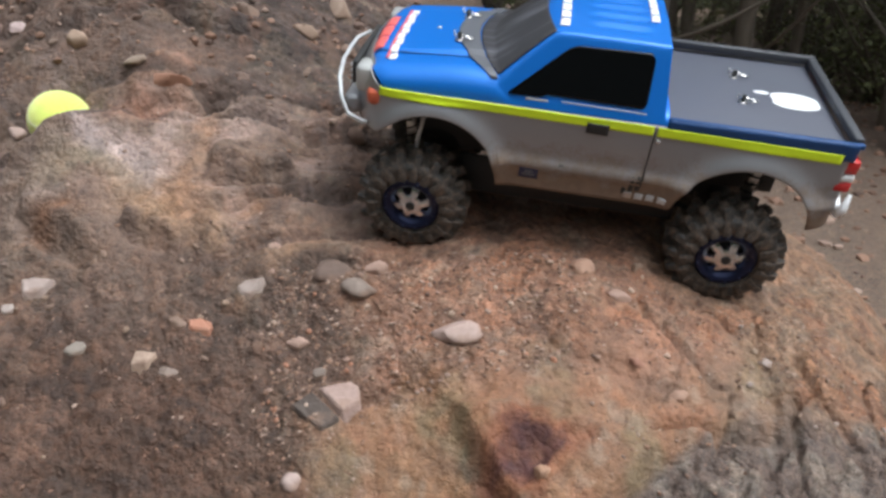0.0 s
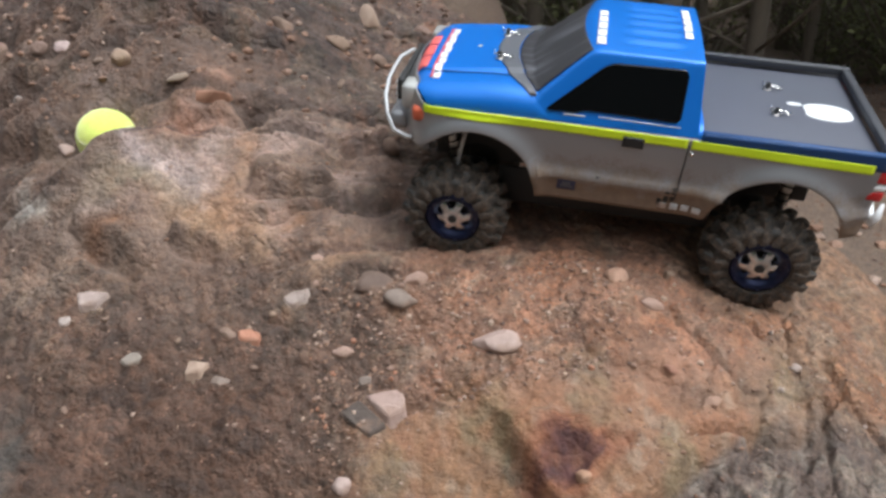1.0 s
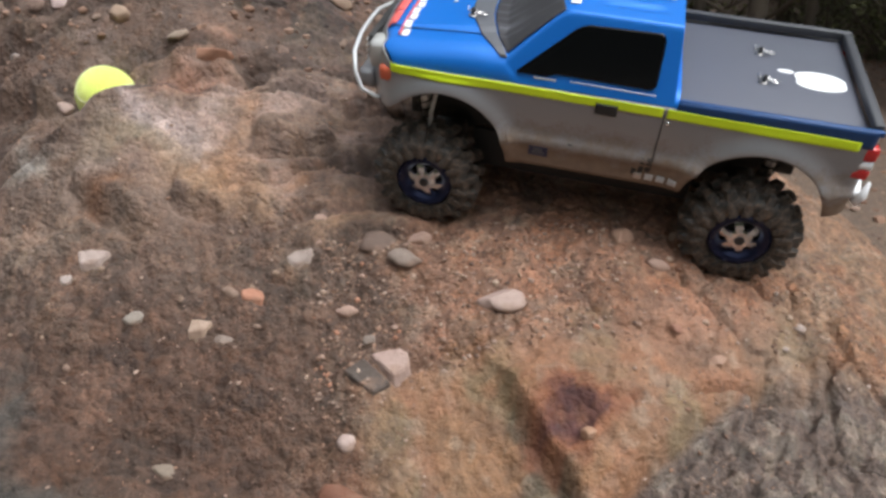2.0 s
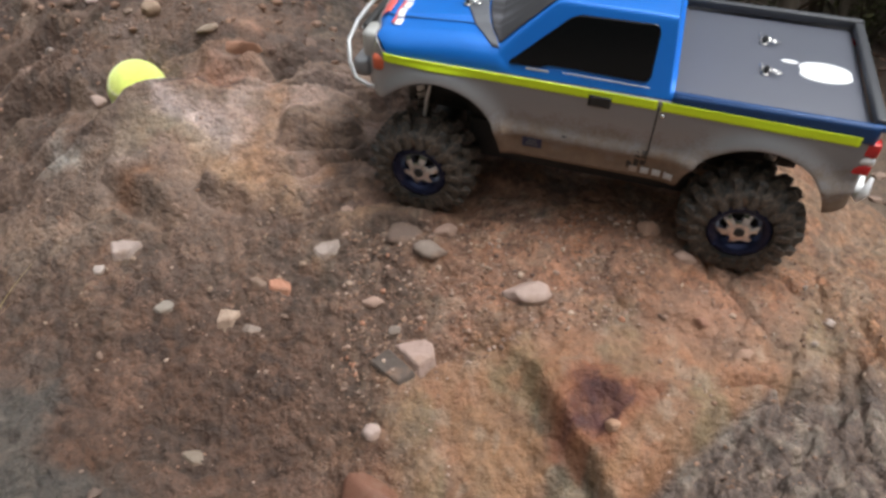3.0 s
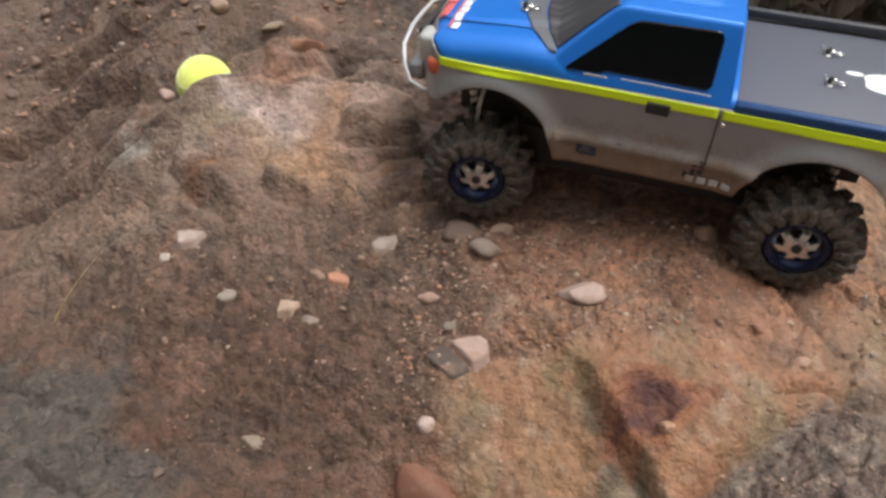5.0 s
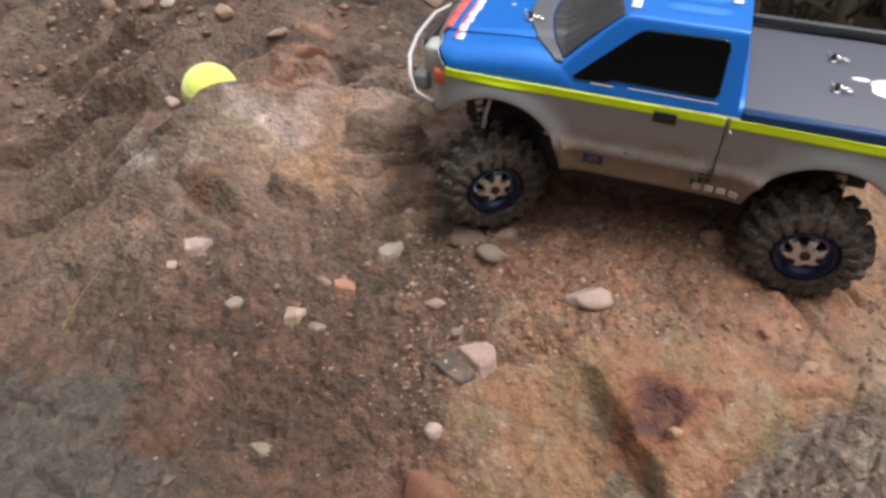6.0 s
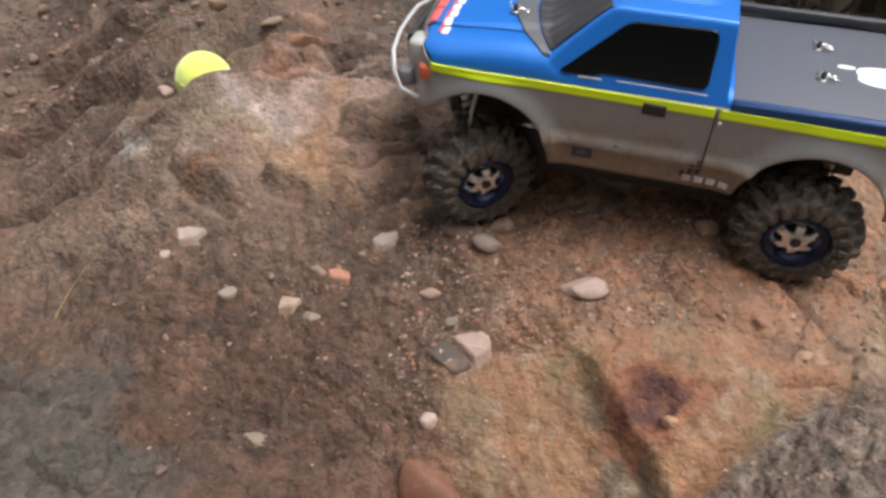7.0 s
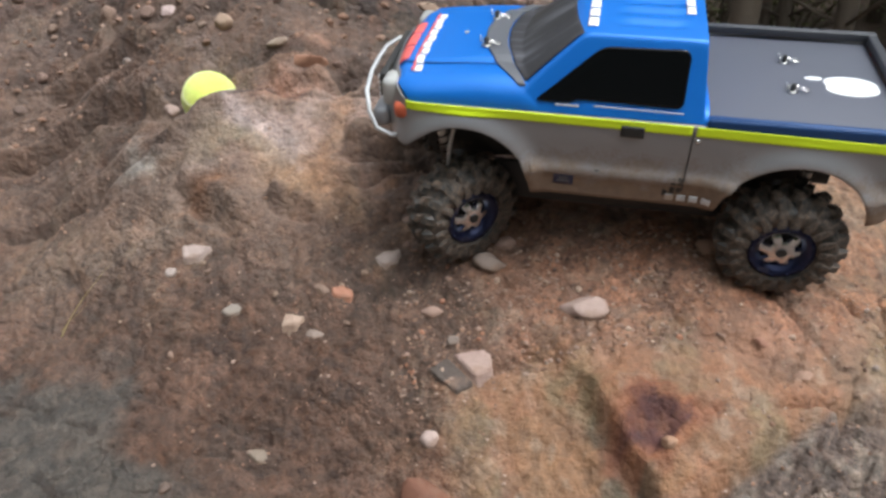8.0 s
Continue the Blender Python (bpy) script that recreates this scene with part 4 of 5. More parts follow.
def top_of_body(x, y):
    """The blue upper body: bonnet, shoulders, windscreen, roof and back of the cab."""
    ay = np.abs(y)
    edge = np.clip((half_width(x) - ay) / 0.024, 0, 1)
    nose = np.clip((x + 0.2150 - 0.012 * (y / 0.09) ** 2) / 0.014, 0, 1)
    e = np.minimum(edge, nose)
    zh = 0.1415 + 0.0075 * step(-0.215, -0.11, x) + 0.0030 * step(0.060, 0.053, ay + 0.05 * (x + 0.15)) + 0.003 * (1 - (y / 0.095) ** 2)
    zh = zh + (0.139 - zh) * step(-0.088, -0.070, x)
    bonnet = 0.1262 + (zh - 0.1262) * np.sqrt(np.clip(1 - (1 - e) ** 2.4, 0, 1))
    side = 0.1375 + (0.0925 - ay) / 0.0185 * 0.050
    bx, tx = -0.086 - 0.028 * (1 - (y / 0.09) ** 2), -0.040 - 0.012 * (1 - (y / 0.075) ** 2)
    screen = 0.1440 + (x - bx) / (tx - bx) * 0.0460
    roof = 0.1895 + 0.0050 * (1 - (y / 0.075) ** 2) - 0.06 * np.clip(x - 0.03, 0, 1) ** 1.5 + 0.0011 * np.cos(y / 0.0215 * 6.283) * step(-0.02, 0.0, x) * step(0.045, 0.03, x) * step(0.06, 0.055, ay)
    back = 0.1880 - (x - 0.0570) / 0.0065 * 0.06
    cab = smin(smin(smin(side, screen, 0.005), roof, 0.005), back, 0.006)
    return np.maximum(bonnet, cab)


def upper_body():
    xs = np.concatenate([np.linspace(-0.2150, -0.195, 34), np.linspace(-0.194, 0.048, 150), np.linspace(0.0487, 0.0665, 28)])
    v = np.sin(np.linspace(-1, 1, 150) * math.pi / 2)
    X = np.repeat(xs[:, None], len(v), 1)
    Y = half_width(X) * v[None, :]
    X = X + np.where(X < -0.19, 0.012 * (Y / 0.09) ** 2 * np.clip((-0.19 - X) / 0.025, 0, 1), 0)
    Z = np.maximum(top_of_body(X, Y), 0.1262)
    ob = mesh_object("bonnet_and_cab", np.stack([X, Y, Z], -1).reshape(-1, 3), grid_faces(*X.shape), BLUE, truck, "glossy sky-blue bonnet, roof and pillars")
    m = ob.modifiers.new("thickness", "SOLIDIFY")
    m.thickness, m.offset = 0.0012, -1
    return ob


def skin(name, xy, nu, nv, material, parent, label="", lift=0.0009, depth=0.0006):
    """A thin panel that lies on the upper body. xy(u, v) gives its plan, u and v from 0 to 1."""
    U, V = np.meshgrid(np.linspace(0, 1, nu), np.linspace(0, 1, nv), indexing="ij")
    X, Y = xy(U, V)
    Z = top_of_body(X, Y) + lift
    ob = mesh_object(name, np.stack([X, Y, Z], -1).reshape(-1, 3), grid_faces(nu, nv), material, parent, label)
    m = ob.modifiers.new("thickness", "SOLIDIFY")
    m.thickness, m.offset = depth, 1
    return ob


def base_line(y):
    return -0.086 - 0.028 * (1 - (y / 0.09) ** 2)


def head_line(y):
    return -0.040 - 0.012 * (1 - (y / 0.075) ** 2)


def screen_plan(u, v):
    y = (2 * v - 1) * (0.0835 - 0.0125 * u)
    x = base_line(y) + 0.002 + (head_line(y) - 0.0025 - base_line(y)) * u
    return x, y


def cowl_plan(u, v):
    y = (2 * v - 1) * 0.088
    wide = 0.004 + 0.017 * np.clip(1 - (y / 0.09) ** 2, 0, 1) ** 0.7
    return base_line(y) + 0.0008 - wide * (1 - u), y


def side_glass(sign):
    """The smoked side window, with a step in its lower edge and rounded corners."""
    nu, nv = 60, 24
    vs = []
    for i in range(nu):
        x = -0.0755 + 0.1205 * i / (nu - 1)
        lo = 0.1365 + 0.0030 * float(step(-0.050, -0.040, x)) - 0.0010 * float(step(-0.04, 0.04, x))
        hi = 0.1385 + (x + 0.0755) / 0.0505 * 0.0435
        hi = float(smin(np.array(hi), np.array(0.1815 + 0.020 * (x + 0.02)), 0.006))
        c = max(0.0, (x - 0.0385) / 0.0065)
        hi -= 0.006 * (1 - math.sqrt(max(0, 1 - c * c)))
        lo += 0.004 * (1 - math.sqrt(max(0, 1 - c * c)))
        for j in range(nv):
            z = lo + (max(hi, lo + 0.0004) - lo) * j / (nv - 1)
            y = 0.0925 - (z - 0.1375) / 0.050 * 0.0185
            vs.append((x, sign * (y + 0.0009), z))
    ob = mesh_object("side_window", vs, grid_faces(nu, nv), TINT, truck, "near-black smoked side window")
    m = ob.modifiers.new("thickness", "SOLIDIFY")
    m.thickness, m.offset = 0.0012, 0
    return ob


def on_flank(name, sign, x0, x1, zlo, zhi, material, parent, label="", lift=0.0008, nu=40, depth=0.0006):
    """A strip that follows the side of the body; zlo and zhi are (front, rear) heights."""
    vs = []
    for i in range(nu):
        s = i / (nu - 1)
        x = x0 + (x1 - x0) * s
        for j in range(6):
            a, b = zlo[0] + (zlo[1] - zlo[0]) * s, zhi[0] + (zhi[1] - zhi[0]) * s
            z = a + (b - a) * j / 5
            w = 0.0945 if x > -0.182 else 0.0445 + 0.050 * math.sqrt(max(0.0, 1 - ((-0.180 - x) / 0.0405) ** 2))
            w += flank(x, min(z, 0.1245))
            if z > 0.1245:
                w += 0.0003
            vs.append((x, sign * (w + lift), z))
    ob = mesh_object(name, vs, grid_faces(nu, 6), material, parent, label)
    m = ob.modifiers.new("thickness", "SOLIDIFY")
    m.thickness, m.offset = depth, 0
    return ob


def box(bm, lo, hi, bevel=0.0, seg=2):
    r = bmesh.ops.create_cube(bm, size=1.0)
    vs = r["verts"]
    for v in vs:
        v.co = Vector([lo[i] + (v.co[i] + 0.5) * (hi[i] - lo[i]) for i in range(3)])
    if bevel:
        es = list({e for v in vs for e in v.link_edges})
        bmesh.ops.bevel(bm, geom=es, offset=bevel, segments=seg, affect="EDGES", profile=0.5)
    return bm


def tube(bm, points, radius, sides=10, caps=True):
    """A round bar along points."""
    pts = [Vector(p) for p in points]
    rings = []
    up = Vector((0.13, 0.27, 0.95)).normalized()
    for i, p in enumerate(pts):
        d = (pts[min(i + 1, len(pts) - 1)] - pts[max(i - 1, 0)]).normalized()
        a = d.cross(up)
        if a.length < 0.1:
            a = d.cross(Vector((1, 0, 0)))
        a.normalize()
        b = d.cross(a).normalized()
        r = radius[i] if isinstance(radius, (list, tuple)) else radius
        rings.append([bm.verts.new(p + (a * math.cos(2 * math.pi * k / sides) + b * math.sin(2 * math.pi * k / sides)) * r) for k in range(sides)])
    for r0, r1 in zip(rings, rings[1:]):
        for k in range(sides):
            bm.faces.new((r0[k], r0[(k + 1) % sides], r1[(k + 1) % sides], r1[k]))
    if caps:
        bm.faces.new(rings[0][::-1])
        bm.faces.new(rings[-1])
    return bm


def lathe(bm, profile, steps=48, centre=(0, 0, 0)):
    """Turns (radius, y) pairs round the y axis."""
    rings = []
    for k in range(steps):
        a = 2 * math.pi * k / steps
        rings.append([bm.verts.new((centre[0] + r * math.cos(a), centre[1] + y, centre[2] + r * math.sin(a))) for r, y in profile])
    for k in range(steps):
        r0, r1 = rings[k], rings[(k + 1) % steps]
        for j in range(len(profile) - 1):
            bm.faces.new((r0[j], r0[j + 1], r1[j + 1], r1[j]))
    return bm


def build_truck_body():
    body_shell()
    cab = upper_body()
    skin("windscreen", screen_plan, 26, 60, SCREEN, truck, "dull grey tinted windscreen")
    skin("cowl", cowl_plan, 10, 60, COWL, truck, "matt grey cowl panel", 0.0011)
    for sign in (-1, 1):
        side_glass(sign)
        # sill trim under the window
        on_flank("window_trim", sign, -0.060, -0.040, (0.1345, 0.1345), (0.1362, 0.1362), PIPE, truck, "pale worn trim line", 0.0002, 12)
        on_flank("window_trim", sign, -0.028, 0.046, (0.1360, 0.1352), (0.1370, 0.1362), PIPE, truck, "pale worn trim line", 0.0002, 20)
        # mud along the moulding, with runs below it
        mud = on_flank("mud_line", sign, -0.072, 0.040, (0.0742, 0.0738), (0.0772, 0.0760), DRY_MUD, truck, "dried mud along the side moulding", 0.0010, 30)
        for x, z0, z1 in ((-0.020, 0.073, 0.079), (0.047, 0.050, 0.074), (0.0525, 0.056, 0.076), (0.041, 0.052, 0.060)):
            on_flank("mud_run", sign, x, x + 0.0045, (z0, z0 + 0.001), (z1, z1 - 0.002), MUDDY_BLACK, mud, "dark run of wet mud", 0.0012, 4)
        # lime tape in two lengths, meeting at the shut line of the door
        on_flank("stripe", sign, -0.192, 0.0555, (0.1190, 0.1170), (0.1272, 0.1260), LIME, truck, "fluorescent lime tape", 0.0021, 70)
        on_flank("stripe", sign, 0.0590, 0.2170, (0.1168, 0.1145), (0.1258, 0.1238), LIME, truck, "fluorescent lime tape", 0.0021, 50)
        # blue side of the load bed over the tape
        on_flank("bed_side", sign, 0.0660, 0.2270, (0.1200, 0.1180), (0.1335, 0.1345), DEEP_BLUE, truck, "deep blue upper bed side", 0.0014, 40, 0.0012)
        handle = on_flank("door_handle", sign, -0.0025, 0.0170, (0.1115, 0.1110), (0.1215, 0.1210), BLACK, truck, "black recessed door handle", 0.0022, 8, 0.003)
        bm = bmesh.new()
        box(bm, (0.003, sign * 0.0968 - 0.002, 0.1150), (0.012, sign * 0.0968 + 0.002, 0.1180), 0.0008)
        part("lever", bm, MUDDY_BLACK, handle)
        # body post with its washer behind the door
        bm = bmesh.new()
        bmesh.ops.create_uvsphere(bm, u_segments=14, v_segments=8, radius=0.0026, matrix=pose(0.0615, sign * 0.0965, 0.1115))
        part("screw_head", bm, CHROME, truck, "small bright screw head")
        badge = on_flank("badge", sign, -0.0560, -0.0380, (0.0550, 0.0545), (0.0665, 0.0660), BADGE, truck, "navy blue square badge", 0.0020, 8)
        on_flank("badge_bar", sign, -0.0530, -0.0410, (0.0580, 0.0577), (0.0600, 0.0597), COWL, badge, "", 0.0026, 4)
        on_flank("badge_bar", sign, -0.0510, -0.0430, (0.0615, 0.0612), (0.0640, 0.0637), COWL, badge, "", 0.0026, 4)
        for k in range(4):
            x = 0.044 + 0.0105 * k
            on_flank("sill_lettering", sign, x, x + 0.0075, (0.0485, 0.0485), (0.0545, 0.0545), PIPE if k else STEEL, truck, "small silver bar of lettering on the sill", 0.0020, 4, 0.0012)
        on_flank("bed_lettering", sign, 0.185, 0.222, (0.1262, 0.1258), (0.1308, 0.1306), COWL, truck, "faint grey lettering bar", 0.0016, 6)
        # door shut lines
        on_flank("shut_line", sign, 0.0565, 0.0578, (0.060, 0.060), (0.1205, 0.1205), MUDDY_BLACK, truck, "dark door gap", 0.0018, 3)
        # lamps
        bm = bmesh.new()
        box(bm, (-0.2180, min(sign * 0.058, sign * 0.0840), 0.1120), (-0.1985, max(sign * 0.058, sign * 0.0840), 0.1385), 0.005)
        lamp = part("headlamp", bm, CLEAR, truck, "cloudy headlamp")
        bm = bmesh.new()
        box(bm, (-0.2050, min(sign * 0.0780, sign * 0.0950), 0.1060), (-0.1860, max(sign * 0.0780, sign * 0.0950), 0.1225), 0.0045)
        part("turn_signal", bm, AMBER, lamp, "orange-red turn signal")
        for z0, z1, mat in ((0.0870, 0.0970, RED_LENS), (0.0974, 0.1046, WHITE), (0.1050, 0.1185, RED_LENS)):
            bm = bmesh.new()
            box(bm, (0.2190, min(sign * 0.083, sign * 0.0966), z0), (0.2345, max(sign * 0.083, sign * 0.0966), z1), 0.0022)
            part("tail_lamp", bm, mat, truck, "red tail-lamp lens" if mat is RED_LENS else "white reversing lens")
    # load bed: raised rim all round and a recessed cover
    bm = bmesh.new()
    box(bm, (0.0665, -0.0952, 0.1290), (0.2320, -0.0900, 0.1340), 0.0012)
    part("bed_edge", bm, DEEP_BLUE, truck, "deep blue near edge of the load bed")
    bm = bmesh.new()
    box(bm, (0.0665, 0.0870, 0.1290), (0.2320, 0.0950, 0.1375), 0.0015)
    box(bm, (0.2235, -0.0885, 0.1290), (0.2320, 0.0870, 0.1368), 0.0015)
    part("bed_rim", bm, RIM_GREY, truck, "charcoal rim round the load bed")
    bm = bmesh.new()
    box(bm, (0.0640, -0.0890, 0.1215), (0.2240, 0.0875, 0.1265), 0.0006)
    cover = part("bed_cover", bm, COVER, truck, "flat slate-grey plastic bed cover")
    # white sticker: a plain rounded fruit-like blob with a loose oval beside it
    def sticker(cx, cy, rx, ry, n, pinch):
        b = bmesh.new()
        top, low = [], []
        for i in range(n):
            a = 2 * math.pi * i / n
            r = 1 + pinch * 0.10 * math.cos(2 * a) - pinch * 0.22 * math.exp(-((abs(a - math.pi)) / 0.35) ** 2) - pinch * 0.10 * math.exp(-(min(a, 2 * math.pi - a) / 0.3) ** 2)
            p = (cx + rx * r * math.cos(a), cy + ry * r * math.sin(a))
            top.append(b.verts.new((p[0], p[1], 0.1271)))
            low.append(b.verts.new((p[0], p[1], 0.1264)))
        b.faces.new(top)
        for i in range(n):
            b.faces.new((low[i], low[(i + 1) % n], top[(i + 1) % n], top[i]))
        part("sticker", b, WHITE, cover, "white vinyl sticker", False)
    sticker(0.1930, -0.006, 0.0230, 0.0200, 60, 1.0)
    sticker(0.1640, 0.006, 0.0075, 0.0034, 30, 0.0)
    # front: bumper, grille, guard tube
    bm = bmesh.new()
    tube(bm, [(-0.2050, -0.0890, 0.0860), (-0.2100, -0.0895, 0.0861), (-0.2240, -0.0880, 0.0913), (-0.2318, -0.0820, 0.1046), (-0.2365, -0.0700, 0.1190), (-0.2435, -0.0300, 0.1195), (-0.2450, 0.0, 0.1191),
              (-0.2455, 0.0300, 0.1180), (-0.2400, 0.0640, 0.1130), (-0.2330, 0.0800, 0.1020), (-0.2200, 0.0880, 0.0910), (-0.2050, 0.0890, 0.0860)], 0.0020, 10)
    part("bull_bar", bm, PIPE, truck, "pale grey tubular bull bar")
    bm = bmesh.new()
    box(bm, (-0.2300, -0.050, 0.1000), (-0.2235, 0.050, 0.1280), 0.002)
    bumper = bmesh.new()
    box(bumper, (-0.2315, -0.0800, 0.0870), (-0.2130, 0.0800, 0.1060), 0.0065, 4)
    part("front_bumper", bumper, SILVER, truck, "silver front bumper filmed with mud")
    grille = part("grille", bm, MUDDY_BLACK, truck, "muddy dark grille")
    for k in range(4):
        bm = bmesh.new()
        box(bm, (-0.2320, -0.048, 0.1030 + 0.006 * k), (-0.2295, 0.048, 0.1055 + 0.006 * k), 0.0007)
        part("grille_bar", bm, PIPE, grille)
    bm = bmesh.new()
    tube(bm, [(0.236, -0.085, 0.062), (0.2405, -0.06, 0.064), (0.242, 0, 0.065), (0.2405, 0.06, 0.064), (0.236, 0.085, 0.062)], 0.005, 12)
    part("rear_bumper", bm, WHITE, truck, "white rear bumper bar")
    bm = bmesh.new()
    tube(bm, [(0.236, -0.088, 0.058), (0.241, -0.088, 0.066), (0.242, -0.086, 0.080)], [0.004, 0.004, 0.0015], 8)
    part("bumper_corner", bm, WHITE, truck, "white upturned bumper corner")
    # bonnet and roof graphics: bars where the lettering stands
    for k in range(3):
        y0 = -0.056 + 0.027 * k
        skin("bonnet_sticker", lambda u, v, y0=y0, k=k: (-0.2110 + 0.0130 * u + 0.0012 * k * (1 - u), y0 + 0.0245 * v), 6, 8, PINK, cab, "faded red lettering block", 0.0007)
    for k in range(9):
        y0 = -0.074 + 0.0134 * k
        skin("bonnet_lettering", lambda u, v, y0=y0, k=k: (-0.1890 + 0.0068 * u - 0.0012 * (k % 2), y0 + 0.0112 * v), 4, 5, WHITE, cab, "short white bar of lettering", 0.0007)
    skin("bonnet_lettering_edge", lambda u, v: (-0.1920 + 0.0022 * u, -0.072 + 0.118 * v), 3, 20, PINK, cab, "thin red line beside the lettering", 0.0007)
    skin("paint_chip", lambda u, v: (-0.156 + 0.004 * u, -0.004 + 0.004 * v), 5, 5, PIPE, cab, "small pale scuff", 0.0006)
    for k in range(5):
        y0 = -0.062 + 0.0165 * k
        skin("roof_lettering", lambda u, v, y0=y0: (-0.0400 + 0.0085 * u + 0.0 * v, y0 + 0.0135 * v), 4, 5, WHITE, cab, "short white bar of lettering", 0.0008)
        skin("roof_lettering", lambda u, v, y0=y0: (0.0400 + 0.0075 * u + 0.0 * v, y0 + 0.030 + 0.0135 * v), 4, 5, WHITE, cab, "short white bar of lettering", 0.0008)
    # a dark strip along the crease paints its shade
    skin("bonnet_crease", lambda u, v: (-0.2050 + 0.105 * u, -0.0585 - 0.004 * u + 0.0010 * v), 30, 3, DEEP_BLUE, cab, "thin deep blue strip painted as the shade of the bonnet crease", 0.0004)

    def body_clip(x, y, z):
        """A body post with its R-shaped wire clip."""
        b = bmesh.new()
        tube(b, [(x, y, z - 0.004), (x, y, z + 0.0075)], 0.0021, 12)
        post = part("body_post", b, BLACK, truck, "black body post")
        b = bmesh.new()
        wire = [(x - 0.006, y + 0.0015, z + 0.0085), (x - 0.0055, y + 0.001, z + 0.0035), (x, y, z + 0.0040), (x + 0.006, y - 0.001, z + 0.0035)]
        for i in range(14):
            a = math.pi + 2 * math.pi * i / 13
            wire.append((x + 0.0095 + 0.0038 * math.cos(a), y - 0.0012 + 0.0028 * math.sin(a), z + 0.0036))
        wire += [(x + 0.003, y + 0.0024, z + 0.0050), (x - 0.0015, y + 0.0026, z + 0.0052), (x - 0.005, y + 0.0018, z + 0.0036)]
        tube(b, wire, 0.00075, 6)
        part("body_clip", b, CHROME, post, "bright bent-wire clip")
        b = bmesh.new()
        tube(b, [(x, y, z + 0.0002), (x, y, z + 0.0012)], 0.0042, 16)
        part("washer", b, STEEL, post, "steel washer")

    body_clip(0.1420, 0.0350, 0.1265)
    body_clip(0.1420, -0.0230, 0.1265)
    for y in (0.029, -0.033):
        body_clip(-0.1300, y, float(top_of_body(np.array(-0.130), np.array(y))) + 0.001)
    # black liners added in the arches to block light, open behind the rear wheels
    for (ax, az, r), (w0, w1) in zip(ARCHES, ((8, 132), (98, 172))):
        for s in (-1, 1):
            bm = bmesh.new()
            rows = []
            for i in range(25):
                w = radians(w0 + (w1 - w0) * i / 24)
                rows.append([bm.verts.new((ax + q * math.cos(w), s * y, az + q * math.sin(w))) for q, y in ((r + 0.003, 0.088), (r + 0.003, 0.060), (r - 0.004, 0.052), (r * 0.35, 0.050))])
            for r0, r1 in zip(rows, rows[1:]):
                for j in range(3):
                    bm.faces.new((r0[j], r0[j + 1], r1[j + 1], r1[j]))
            part("arch_light_blocker", bm, BLACK, truck, "black liner added to block light through the wheel arch")
    # underside: floor, rails, gearbox, axles, links and dampers
    bm = bmesh.new()
    box(bm, (-0.205, -0.083, 0.100), (0.205, 0.083, 0.104), 0.001)
    part("inner_floor", bm, BLACK, truck, "black inner floor")
    # an added pan that keeps light off the ground under the truck
    bm = bmesh.new()
    box(bm, (-0.080, -0.078, 0.046), (0.088, 0.078, 0.050), 0.001)
    part("underside_blocker", bm, BLACK, truck, "black pan added under the body to darken the ground below")
    # chassis plates, added to turn the gap under the sill black
    for s in (-1, 1):
        bm = bmesh.new()
        box(bm, (-0.118, s * 0.052 - 0.002, 0.004), (0.104, s * 0.052 + 0.002, 0.047), 0.0015)
        part("side_plate", bm, BLACK, truck, "black chassis side plate added to darken the underside")
    for y in (-0.030, 0.030):
        bm = bmesh.new()
        box(bm, (-0.190, y - 0.003, 0.040), (0.195, y + 0.003, 0.062), 0.0015)
        part("chassis_rail", bm, MUDDY_BLACK, truck, "muddy black chassis rail")
    bm = bmesh.new()
    box(bm, (-0.035, -0.048, 0.014), (0.098, 0.048, 0.056), 0.008)
    part("gearbox", bm, MUDDY_BLACK, truck, "muddy gearbox and skid plate")
    for x in (-0.1565, 0.1550):
        bm = bmesh.new()
        tube(bm, [(x, -0.070, 0), (x, -0.03, 0), (x, 0.0, 0), (x, 0.03, 0), (x, 0.070, 0)], [0.007, 0.008, 0.009, 0.008, 0.007], 14)
        bmesh.ops.create_uvsphere(bm, u_segments=18, v_segments=12, radius=0.019, matrix=pose(x, 0.012, 0))
        part("axle", bm, MUDDY_BLACK, truck, "muddy axle with differential")
        for s in (-1, 1):
            bm = bmesh.new()
            tube(bm, [(x * 0.95, s * 0.045, 0.008), (0.03 if x > 0 else -0.03, s * 0.026, 0.030)], 0.0028, 8)
            part("link", bm, MUDDY_BLACK, truck, "thin muddy suspension link")
            bm = bmesh.new()
            lean = 0.014 if x > 0 else -0.014
            tube(bm, [(x, s * 0.060, 0.006), (x + lean * 0.5, s * 0.060, 0.045)], 0.0022, 10)
            tube(bm, [(x + lean * 0.45, s * 0.060, 0.040), (x + lean, s * 0.058, 0.100)], 0.0052, 14)
            damper = part("damper", bm, STEEL, truck, "steel damper")
            if x < 0:
                bm = bmesh.new()
                tube(bm, [(x - 0.004, s * 0.0740, 0.040), (x - 0.001, s * 0.0745, 0.070), (x + 0.006, s * 0.0740, 0.104)], 0.0020, 10)
                part("damper_rod", bm, PIPE, damper, "pale straight damper rod")
            coil = [(x + lean * (k / 90) + 0.0066 * math.cos(k * 0.62), s * 0.060 + 0.0066 * math.sin(k * 0.62), 0.012 + 0.070 * k / 90) for k in range(91)]
            bm = bmesh.new()
            tube(bm, coil, 0.0009, 6)
            part("coil_spring", bm, BLACK, damper, "dark coil spring")


